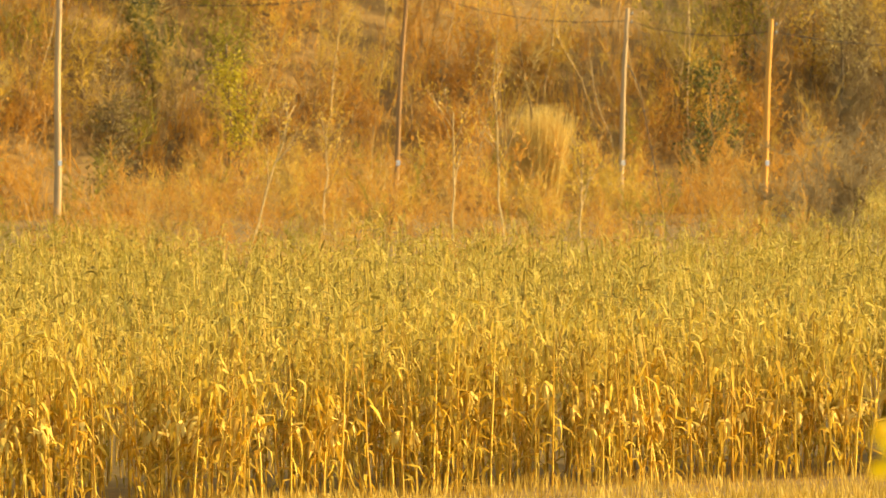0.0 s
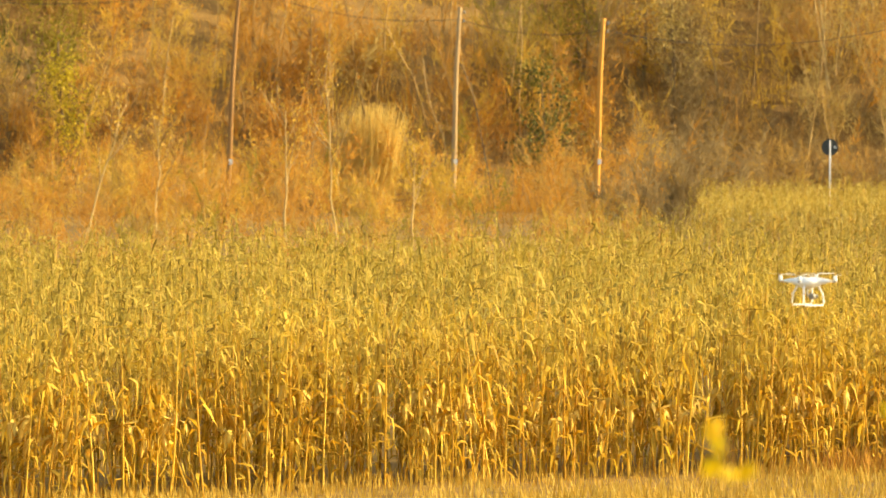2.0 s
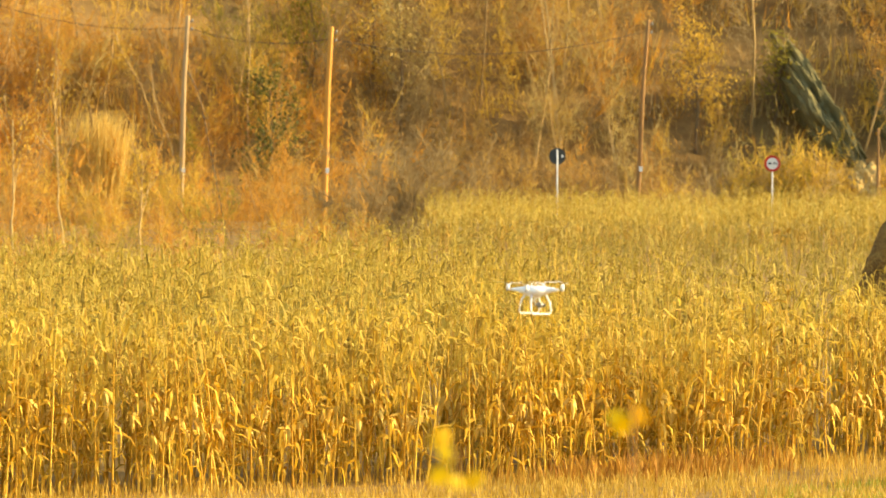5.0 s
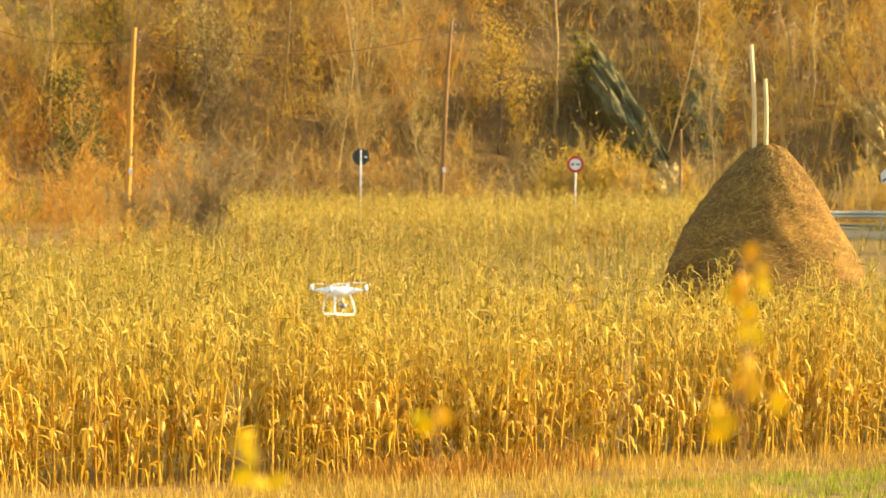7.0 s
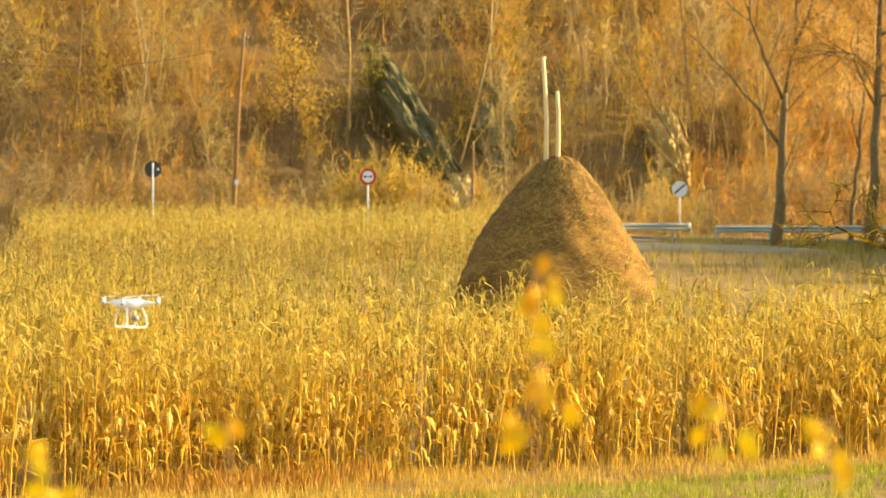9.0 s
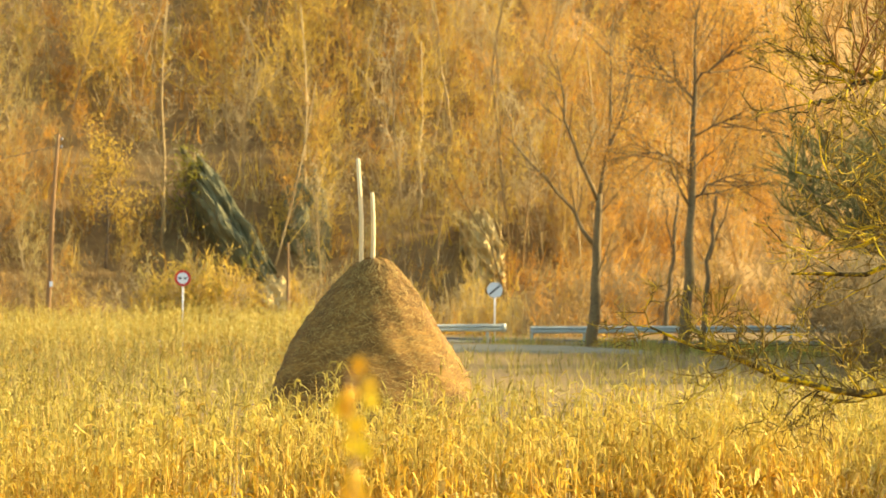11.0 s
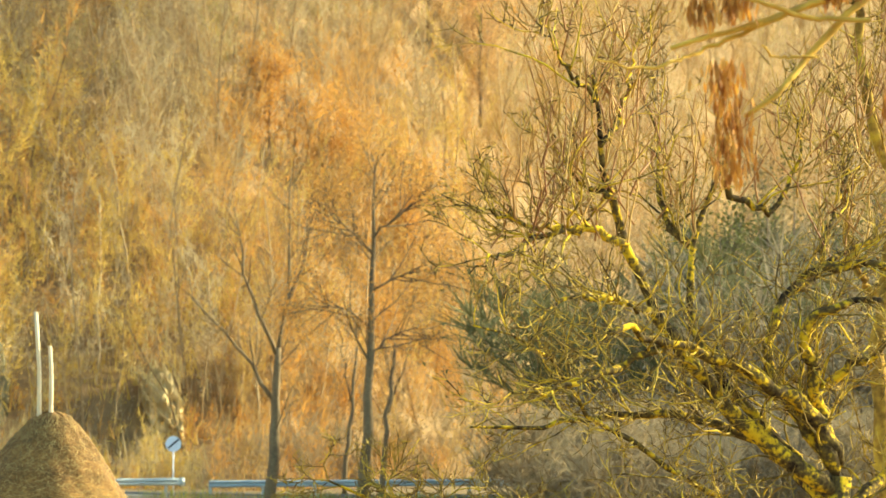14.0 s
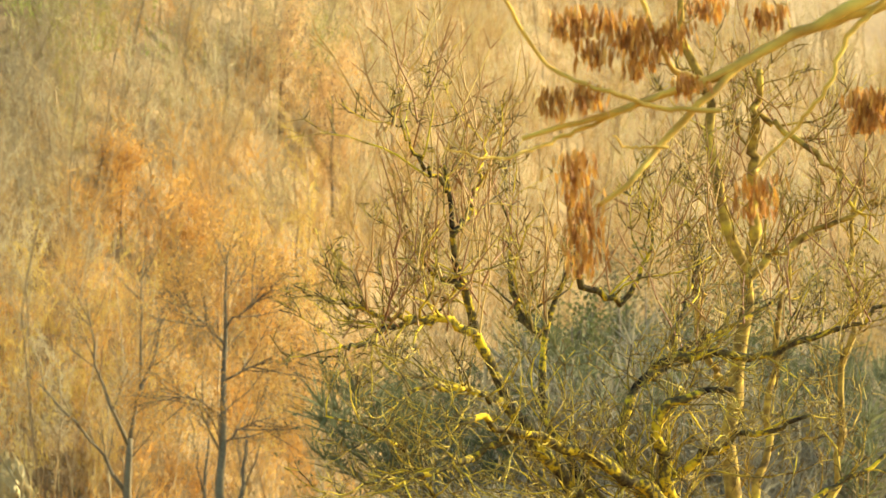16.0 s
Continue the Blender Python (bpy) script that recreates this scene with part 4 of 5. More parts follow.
def tone(az, el, rng):
    """Which of the tones stands at a bearing and a height of look, in degrees; some carry light, shade or haze."""
    az, el = az + rng.normal(0, 0.25), el + rng.normal(0, 0.2)
    for pa, pe, r, k in PATCHES:
        if math.hypot(az - pa, el - pe) < r and rng.random() < 0.6:
            return k
    if az < 4:
        pool = [0, 0, 0, 8, 1, 3, 0, 8] if el < 0.2 else [1, 8, 0, 1, 0, 8, 4, 0, 1]
    elif az < 5.2:
        pool = [8, 0, 1, 8, 4, 3] if el > 0 else [5, 5, 0, 3]
    elif az < 6.8:
        pool = [4, 1, 1, 8, 0, 4] if el > 0.1 else [5, 3, 8, 3, 4]
    elif az < 8.4:
        pool = [1, 8, 4, 1, 7, 0] if el > 0.2 else [5, 8, 3, 0, 4]
    elif az < 12.8 and el < 2.4:
        # Lighter tones, to brighten a stretch that the trees leave in shade.
        pool = [1, 7, 1, 0, 7, 4] if el < 0.9 else [1, 0, 7, 1, 0]
    elif az < 16.0:
        # The pale tones higher up put distance haze into the colour.
        pool = [8, 3, 5, 0, 8, 5] if el < 0.2 else [8, 8, 3, 3, 1, 8, 0] if el < 3.0 else [8, 4, 8, 7, 5] if el < 4.5 else [5, 4, 5, 7, 2, 8]
    else:
        # Grey below stands in for shade on the slope, pale above for haze.
        pool = [5, 5, 5, 3] if el < 0.8 else [4, 7, 8, 3, 8, 7]
    return int(rng.choice(pool))


# rock faces that stand clear of trees: bearing from, to, look-up from, to, in degrees
CLEAR = ((8.5, 9.75, -0.9, 0.9), (9.9, 10.5, -0.9, 0.4), (11.9, 12.5, -0.9, 0.5))


def hidden_rock(az, look_up):
    return any(a0 < az < a1 and e0 < math.degrees(look_up) < e1 for a0, a1, e0, e1 in CLEAR)


# stretches of the slope before the large leafy trees where the woods are thin: bearing from, to, distance from, to
THIN = ((14.5, 16.2, 286, 318), (13.1, 15.6, 258, 281))


def thinned(x, y):
    return any(a0 < bearing(x, y) < a1 and d0 < math.hypot(x, y) < d1 for a0, a1, d0, d1 in THIN)


def build_woods():
    rng = np.random.default_rng(17)
    shapes = [wood_template(rng, k) for k in ("bare", "bare", "leafy", "bare")]
    kinds = [t for k in TONES for t in shapes]
    mats = [[bark, k] for k, bark in zip(TONES, TONE_BARK) for t in shapes]
    rows = []
    while len(rows) < 1080:
        az = rng.uniform(-7, 24) if rng.random() < 0.7 else rng.uniform(10, 23)
        d = float(foot(az)) + rng.uniform(1, 130)
        x, y = d * math.sin(radians(az)), d * math.cos(radians(az))
        z = float(ground_z(x, y))
        look_up = (z - EYE) / d
        if look_up > skyline(az) + 0.004 or (7.6 < az < 11.2 and d < 285 and rng.random() < 0.25) or (hidden_rock(az, look_up) and d < 246 and rng.random() < 0.6):
            continue
        if abs(look_up - 0.0897 + 0.0096 * (az - 13.0)) < 0.004 and 11.8 < az < 13.9 or thinned(x, y) and rng.random() < 0.45:
            continue
        k = tone(az, math.degrees(look_up) + 0.8, rng)
        size = rng.uniform(0.55, 0.85) if az < 4 else rng.uniform(0.65, 1.1)
        rows.append((k * 4 + int(rng.integers(0, 4)), x, y, z, rng.uniform(0, 6.28), size, rng.uniform(0.9, 1.15), rng.normal(0, 0.06), rng.normal(0, 0.06)))
    scatter("hillside_woods", kinds, np.array(rows), rng, mats, "autumn woods of bare and russet trees on the hillside", "woods")


build_woods()


def build_brush():
    rng = np.random.default_rng(23)
    shapes = [wood_template(rng, "shrub") for i in range(3)]
    kinds = [t for k in TONES for t in shapes]
    mats = [[bark, k] for k, bark in zip(TONES, TONE_BARK) for t in shapes]
    rows = []

    def add(x, y, size, k=None):
        az, d, z = bearing(x, y), math.hypot(x, y), float(ground_z(x, y))
        look_up = (z - EYE) / d
        if look_up > skyline(az) or (k is None and hidden_rock(az, look_up) and 200 < d < 246 and rng.random() < 0.4):
            return
        if k is None:
            k = tone(az, math.degrees(look_up) + 0.3, rng)
        rows.append((k * 3 + int(rng.integers(0, 3)), x, y, z, rng.uniform(0, 6.28), size, rng.uniform(0.85, 1.2), rng.normal(0, 0.08), rng.normal(0, 0.08)))

    def patch(n, az0, az1, near, far, s0, s1, pool=None, from_foot=True):
        for i in range(n):
            az = rng.uniform(az0, az1)
            d = rng.uniform(near, far) + (float(foot(az)) if from_foot else 0)
            add(d * math.sin(radians(az)), d * math.cos(radians(az)), rng.uniform(s0, s1), None if pool is None else int(rng.choice(pool)))

    for i in range(420):
        az, d = rng.uniform(-6.5, 4.4), rng.uniform(112, 236)
        low = np.interp(d, [112, 150, 190, 230], [0.35, 0.65, 1.0, 1.6])
        add(d * math.sin(radians(az)), d * math.cos(radians(az)), rng.uniform(0.7, 1.2) * low, int(rng.choice([0, 0, 0, 0, 1, 3])) if rng.random() < 0.9 else 2)
    patch(26, -4.6, -3.2, 118, 140, 0.35, 0.6, [2, 2, 1], False)
    patch(110, 4, 7.5, -8, 26, 0.8, 1.5)
    patch(50, 7.5, 11.5, -8, 40, 0.7, 1.2, [1, 4, 7, 1])
    patch(90, 11.5, 16, -8, 26, 0.8, 1.5)
    patch(210, -7, 7, 2, 30, 1.0, 1.8)
    patch(110, 12.6, 17, 4, 60, 1.1, 1.9, [8, 3, 0, 5])
    patch(280, -7, 23, 3, 130, 0.9, 1.6)
    patch(240, 10, 23, 5, 130, 1.1, 2.1)
    # Mostly grey shrubs: the shade at the road bend, given as colour.
    patch(130, 15.3, 22, -20, 40, 1.3, 2.4, [5, 5, 3])
    patch(30, 8.3, 9.5, 233, 238, 0.8, 1.6, [4, 1, 7, 1, 2], False)
    patch(9, 8.75, 9.25, 238, 242, 0.5, 0.9, [2, 1, 2, 4], False)
    patch(12, 9.7, 10.6, 236, 241, 0.8, 1.5, [2, 5, 4, 1], False)
    # Light-toned shrubs that brighten a part of the slope lying in shade.
    patch(150, 7.4, 11.8, 12, 95, 1.2, 2.2, [1, 1, 7, 1, 0])
    patch(85, 12.8, 16.2, -6, 30, 1.0, 1.8, [0, 3, 5, 5, 8])
    patch(8, 12.0, 12.6, 236, 239, 0.6, 1.0, [1, 8, 4], False)
    scatter("hillside_brush", kinds, np.array(rows), rng, mats, "russet and brown autumn brush below the woods", "brush")


build_brush()


def build_undergrowth():
    """Leaf litter, tall grass and low twigs that cover the slope."""
    rng = np.random.default_rng(29)
    kinds = []
    for i in range(3):
        g = Shape()
        n = 26
        chips(g, np.column_stack([rng.normal(0, 0.7, n), rng.normal(0, 0.7, n), np.abs(rng.normal(0, 0.3, n))]), 0.075, rng)
        n = 26
        base = np.column_stack([rng.normal(0, 0.7, n), rng.normal(0, 0.7, n), np.zeros(n)])
        way = rng.normal(0, 0.3, (n, 3)) + (0, 0, 1)
        side = np.column_stack([rng.normal(0, 1, (n, 2)), np.zeros(n)]) * 0.014
        g.add(np.stack([base - side, base + side, base + way * rng.uniform(0.5, 1.3, (n, 1))], 1).reshape(-1, 3), np.arange(3 * n).reshape(-1, 3))
        kinds.append([g.arrays()])
    kinds = [t for k in TONES for t in kinds] + [kinds[0]]
    mats = [[k] for k in TONES for i in range(3)] + [[M_GRASS]]
    rows = []
    while len(rows) < 3800:
        az = rng.uniform(-7, 24) if len(rows) < 3000 else rng.uniform(11.5, 23)
        d = float(foot(az)) + rng.uniform(-4, 130)
        x, y = d * math.sin(radians(az)), d * math.cos(radians(az))
        z = float(ground_z(x, y))
        look_up = (z - EYE) / d
        if look_up > skyline(az):
            continue
        k = tone(az, math.degrees(look_up), rng) * 3 + int(rng.integers(0, 3))
        if abs(look_up - 0.0897 + 0.0096 * (az - 13.0)) < 0.006 and 11.8 < az < 13.9:
            k = len(TONES) * 3
        rows.append((k, x, y, z, rng.uniform(0, 6.28), rng.uniform(0.8, 1.8), 1.0, rng.normal(0, 0.1), rng.normal(0, 0.1)))
    scatter("undergrowth", kinds, np.array(rows), rng, mats, "golden grass, litter and low twigs on the slope", "undergrowth")


build_undergrowth()


def bush_template(rng, n, stems=5):
    """A broad bush: a few forking stems and a dome of fine twigs."""
    out, s = {}, Shape()
    rule = dict(WOOD, depth=1, mid=4, count=[6], first=0.1, gnarl=0.2, up=[0.04, 0.06], short=(0.35, 0.6))
    for i in range(stems):
        grow(out, rng, (rng.normal(0, 0.5), rng.normal(0, 0.5), -0.3), (rng.normal(0, 0.45), rng.normal(0, 0.45), 1), rng.uniform(2.8, 4.4), 0.04, 0, rule)
    twigs(s, out, (0, 1), n, 0.75, 0.022, rng, 0.3)
    pick = np.array([p for pts, _ in out[1] for p in pts[1:]])
    chips(s, pick[rng.integers(0, len(pick), n // 4)] + rng.normal(0, 0.35, (n // 4, 3)), 0.045, rng)
    return [tubes(out, (0, 1), (4, 3)).arrays(), s.arrays()]


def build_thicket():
    """Bushes by the road bend, darkened in colour to look shaded, and unseen trees added on a ridge to shade them."""
    rng = np.random.default_rng(33)
    kinds = [bush_template(rng, 1000, 4) for i in range(4)]
    rows = []
    for i in range(165):
        az = 16.6 + 5.6 * rng.random() ** 1.1
        d = rng.uniform(170, 238)
        tall = np.interp(az, [16.5, 17.0, 17.6, 18.2, 19, 20, 22], [4.0, 6.0, 9.5, 14.5, 15.0, 14.0, 13.0]) * d / 205 * rng.uniform(0.72, 1.0)
        x, y = d * math.sin(radians(az)), d * math.cos(radians(az))
        k = 2 if tall > 10.5 and rng.random() < 0.7 else int(rng.choice([0, 1, 3]))
        rows.append((k, x, y, float(ground_z(x, y)), rng.uniform(0, 6.28), tall / 5.0, 1.0, 0, 0))
    for i in range(46):
        az, d = rng.uniform(16.1, 22), rng.uniform(150, 168)
        x, y = d * math.sin(radians(az)), d * math.cos(radians(az))
        rows.append((int(rng.choice([0, 1, 1])), x, y, float(ground_z(x, y)), rng.uniform(0, 6.28), rng.uniform(0.7, 1.2), 1.0, 0, 0))
    # Trees added out of view on the ridge, only to cast shade.
    kinds += [wood_template(rng, "leafy") for i in range(3)]
    for i in range(75):
        x, y = rng.uniform(104, 135), rng.uniform(158, 222)
        rows.append((int(rng.integers(4, 7)), x, y, float(ground_z(x, y)), rng.uniform(0, 6.28), rng.uniform(1.1, 1.5), 1.0, 0, 0))
    scatter("roadside_thicket", kinds, np.array(rows), rng, [[M_BARK_MID, M_SHADE_TWIG], [M_BARK_MID, M_TWIG_GREY], [M_BARK_MID, M_MOSS_SHADE], [M_BARK_MID, M_SHADE_TWIG], [M_BARK, M_LEAF[3]], [M_BARK, M_LEAF[3]], [M_BARK, M_LEAF[3]]],
            "leafless thicket in shade-dulled grey-brown by the road bend, unseen shade trees beside it", "thicket")


build_thicket()


def round_bush(x, y, height, mat, label):
    """A single broad bush by the field."""
    rng = np.random.default_rng(int(x * 31))
    ob = new("round_bush")
    ob.location = (x, y, float(ground_z(x, y)))
    tagged(ob, label, "bush", "round bushes behind the maize")
    (wood, haze), k = bush_template(rng, 1500, 8), height / 4.6
    for name, (v, f), m in (("stemwork", wood, M_BARK_MID), ("crown", haze, mat)):
        part_ob = new(name, mesh_of(name, v * k, f, m))
        part_ob.parent = ob
        tagged(part_ob, kind="stuff")


for x, y, h in ((12.6, 178.0, 3.6), (13.9, 180.0, 4.4), (15.2, 181.0, 4.0)):
    round_bush(x, y, h, M_TWIG_GREY, "broad leafless grey-brown bush behind the maize")


def sapling(x, y, lean, height, label):
    """A thin pale young tree."""
    rng = np.random.default_rng(int(abs(x) * 100) + 3)
    ob = new("young_tree")
    z = float(ground_z(x, y))
    ob.location = (x, y, z)
    tagged(ob, label, "tree", "thin pale trunks by the brush")
    out = {}
    rule = dict(WOOD, count=[9, 4], first=0.5, up=[0.0, 0.25, 0.2])
    trunk = bend([(0, 0, -0.2), (lean * 0.5, 0, height * 0.5), (lean, 0, height)], 9, rng, 0.03)
    sprout(out, rng, trunk, 0.05, height * 0.8, 0, rule)
    s = Shape()
    tube(s, trunk, np.linspace(0.046, 0.016, 9), 6)
    part_of("trunk", s, M_SAPLING, ob, "pale thin trunk", True)
    tagged(part_of("crown", tubes(out, (1, 2), (4, 3)), M_BARK_PALE, ob), kind="stuff")
    s = Shape()
    ends = np.array([p for lv in (1, 2) for pts, _ in out.get(lv, []) for p in pts[1:]])
    leaves(s, ends[rng.integers(0, len(ends), 260)] + rng.normal(0, 0.14, (260, 3)), 0.042, rng)
    tagged(part_of("foliage", s, M_LEAF[1], ob, "sparse golden leaves"), kind="stuff")


for x, y, lean, h in ((-5.9, 150, 1.5, 4.6), (0.27, 140, 0.02, 4.4), (1.80, 150, -0.3, 5.2), (4.05, 150, 0.05, 3.4), (-3.65, 155, 0.1, 4.0)):
    sapling(x, y, lean, h, "thin pale-barked young tree with sparse golden leaves")


M_BARK_ROAD = material("grey_brown_bark", [(0.10, 0.066, 0.03), (0.18, 0.12, 0.052), (0.27, 0.185, 0.08)], 0.9, 8, 0.7, 0.5)


def roadside_tree(x, y, trunk, limbs, r, label, rule, foliage, top=0.5, stout=0.36):
    rng = np.random.default_rng(int(x * 10))
    ob = new("roadside_tree")
    z0 = float(ground_z(x, y))
    ob.location = (x, y, z0)
    tagged(ob, label, "tree", "bare trees by the road")
    o = np.array([x, y, z0])
    line = bend(np.array(trunk) - o, 10, rng, 0.04)
    s = Shape()
    tube(s, line, np.linspace(r, r * top, 10), 10)
    part_of("trunk", s, M_BARK_ROAD, ob, "", True)
    out = {}
    for pts in limbs:
        limb = bend(np.array(pts) - o, 8, rng, 0.08)
        s = Shape()
        tube(s, limb, np.linspace(r * stout, 0.022, 8), 6)
        part_of("limb", s, M_BARK_ROAD, ob, "", True)
        sprout(out, rng, limb, r * 0.28, 5.0, 0, rule)
    sprout(out, rng, line, r * 0.4, 6.0, 0, dict(rule, first=0.4))
    tagged(part_of("crown", tubes(out, (1, 2, 3), (4, 3, 3)), M_BARK_ROAD, ob, "bare crown of fine twigs"), kind="stuff")
    if foliage:
        s = Shape()
        ends = np.array([p for lv in (2, 3) for pts, _ in out.get(lv, []) for p in pts[1:]])
        leaves(s, ends[rng.integers(0, len(ends), foliage)] + rng.normal(0, 0.3, (foliage, 3)), 0.06, rng)
        tagged(part_of("foliage", s, M_LEAF[0], ob, "thin russet leaves"), kind="stuff")


OPEN = dict(WOOD, depth=3, count=[7, 4, 3], first=0.2, up=[0.02, 0.12, 0.1, 0.05], along=0.75, short=(0.32, 0.5), least=0.008)
roadside_tree(47.6, 201, [(47.6, 201, -0.4), (47.75, 201, 3.7), (47.9, 201, 6.2)],
              [[(47.9, 201, 6.1), (48.4, 201.2, 8.5), (48.4, 201.4, 11.8), (48.6, 201.5, 13.5)], [(47.85, 201, 5.9), (46.6, 200.7, 8.0), (45.9, 200.5, 12.0)],
               [(47.75, 201, 4.0), (46.9, 201.3, 5.2), (46.3, 201.6, 6.5), (43.8, 201.8, 8.8)], [(48.1, 201, 7.5), (49.0, 200.6, 10.5), (49.9, 200.2, 13.0)]],
              0.26, "bare grey roadside tree with forking limbs", OPEN, 900)
roadside_tree(50.7, 198, [(50.7, 198, -0.4), (51.0, 198, 6.2), (51.2, 198, 11.2), (51.2, 198, 13.5)],
              [[(51.05, 198, 7.0), (49.8, 198.4, 7.9), (48.6, 198.6, 8.2)], [(51.1, 198, 8.5), (52.6, 197.8, 9.3), (54.2, 197.6, 9.5)], [(51.0, 198, 6.0), (52.4, 198.3, 6.9), (53.8, 198.6, 7.0)],
               [(51.15, 198, 10.0), (50.0, 198.3, 11.2), (49.2, 198.4, 11.8)], [(51.15, 198, 10.6), (52.4, 197.9, 11.8), (53.4, 197.8, 12.2)]],
              0.25, "tall straight dark roadside tree with russet leaves", dict(OPEN, count=[13, 4, 3], first=0.1, up=[0.0, 0.03, 0.05, 0.03], short=(0.36, 0.6)), 9000, 0.15, 0.2)
roadside_tree(54.5, 210, [(54.5, 210, -0.3), (54.8, 210, 2.5), (55.2, 210, 6.5)], [[(54.9, 210, 3.5), (55.6, 210, 5.5), (56.4, 210, 7.5)]], 0.13, "slender leaning bare tree by the road", OPEN, 200)
roadside_tree(57.0, 226, [(57.0, 226, -0.3), (57.2, 226, 2.5), (57.6, 226, 6.5)], [[(57.3, 226, 4), (56.9, 226, 6), (56.7, 226, 8)]], 0.12, "slender brown tree beyond the guard rail", OPEN, 300)


roadside_tree(73.8, 293.0, [(73.8, 293, 20.0), (74.0, 293, 23.5), (74.1, 293, 26.5)],
              [[(73.9, 293, 22.5), (75.2, 293, 24.5), (77.0, 293, 25.8)], [(74.0, 293, 23.5), (72.8, 293, 25.5), (72.0, 293, 28.5)], [(74.1, 293, 25), (74.6, 293, 27), (75.2, 293, 29)]],
              0.2, "spreading bare grey tree on the far slope", OPEN, 0)


def leafy_tree(x, y, height, wide, mat, n, label):
    """A tree that still carries its leaves, in loose clumps."""
    rng = np.random.default_rng(int(abs(x) * 7))
    ob = new("leafy_tree")
    ob.location = (x, y, float(ground_z(x, y)))
    tagged(ob, label, "tree", "leafy trees on the slope")
    trunk = bend([(0, 0, -0.3), (0.1, 0, height * 0.5), (0, 0, height * 0.92)], 8, rng, 0.05)
    s = Shape()
    tube(s, trunk, np.linspace(0.014 * height, 0.03, 8), 8)
    part_of("trunk", s, M_BARK, ob, "", True)
    out = {}
    sprout(out, rng, trunk, 0.05, height * 0.8, 0, dict(WOOD, count=[20, 5], first=0.08, short=(0.25, 0.25 + 0.3 * wide)))
    tagged(part_of("branchwork", tubes(out, (1, 2), (4, 3)), M_BARK, ob), kind="stuff")
    ends = np.array([p for lv in (1, 2) for pts, _ in out.get(lv, []) for p in pts[1:]])
    s = Shape()
    leaves(s, ends[rng.integers(0, len(ends), n)] + rng.normal(0, 0.32, (n, 3)), 0.08, rng)
    tagged(part_of("foliage", s, mat, ob), kind="stuff")


leafy_tree(37.2, 242.6, 4.2, 0.8, M_LEAF[2], 800, "olive-green leafy tree above the rock slab")
leafy_tree(33.0, 240.0, 6.5, 1.0, M_LEAF[1], 1500, "golden-yellow leafy tree at the hill foot")
leafy_tree(85.2, 303.3, 9.5, 2.4, M_PEACH, 6500, "large orange-leaved tree on the far slope")
leafy_tree(81.6, 302.5, 7.5, 2.2, M_PEACH, 4200, "broad peach-leaved tree on the far slope")
for x, y, h, mat in ((64.0, 271.0, 4.6, M_LEAF[0]), (67.6, 270.5, 5.0, M_LEAF[0]), (71.6, 270.0, 4.8, M_LEAF[0]), (75.0, 273.0, 5.0, M_PEACH)):
    leafy_tree(x, y, h, 2.6, mat, 3600, "rust-orange leafy tree low on the slope" if mat == M_LEAF[0] else "small peach-leaved tree low on the slope")
leafy_tree(-9.5, 222.0, 5.5, 1.0, M_LEAF[2], 1800, "yellow-green leafy shrub-tree in the autumn brush")
leafy_tree(-14.0, 226.0, 6.0, 1.2, M_DULL, 1800, "dark brown-leaved tree at the hill foot")
leafy_tree(18.6, 237.0, 7.0, 1.1, M_TAN, 2000, "tan-leaved tree at the hill foot")
leafy_tree(-10.5, 243.0, 6.0, 1.0, M_LEAF[2], 1800, "olive-leaved tree in the autumn woods")
# Dark foliage colours here also deepen the shaded look of the bend.
for x, y, h, mat in ((65.2, 196.0, 12.0, M_GREEN), (67.6, 197.0, 13.0, M_DULL), (69.8, 200.0, 13.6, M_GREEN), (72.0, 201.0, 12.5, M_GREEN), (74.5, 203.0, 14.0, M_DULL), (77.2, 204.0, 13.0, M_GREEN), (80.0, 206.0, 13.0, M_DULL)):
    leafy_tree(x, y, h, 1.2, mat, 3000, "ivy-grown dark green tree by the road bend" if mat == M_GREEN else "dull brown-leaved tree by the road bend")
# Next two: dark foliage put where the brush only has shaded holes.
leafy_tree(-13.5, 224.8, 4.4, 1.3, M_GREEN, 2600, "dark green bush filling a dark hole in the autumn brush")
leafy_tree(-13.9, 213.0, 4.8, 1.2, M_DULL, 2200, "dark brown-leaved bush filling a dark hole in the autumn brush")
leafy_tree(11.9, 226.0, 6.5, 1.1, M_GREEN, 2600, "dark green leafy tree at the hill foot")
leafy_tree(-9.3, 220.5, 4.6, 1.2, M_LEAF_YELLOW, 1500, "bright yellow-green bush in the autumn brush")
leafy_tree(14.5, 238.0, 6.5, 1.0, M_LEAF[2], 1800, "olive-yellow leafy tree at the hill foot")
leafy_tree(17.5, 240.0, 6.0, 0.9, M_LEAF[1], 1500, "golden leafy tree at the hill foot")


def limb(tree, pts, r0, r1, sag=False):
    """Add one crooked limb to a tree's list."""
    tree.append((pts, r0, r1, sag))


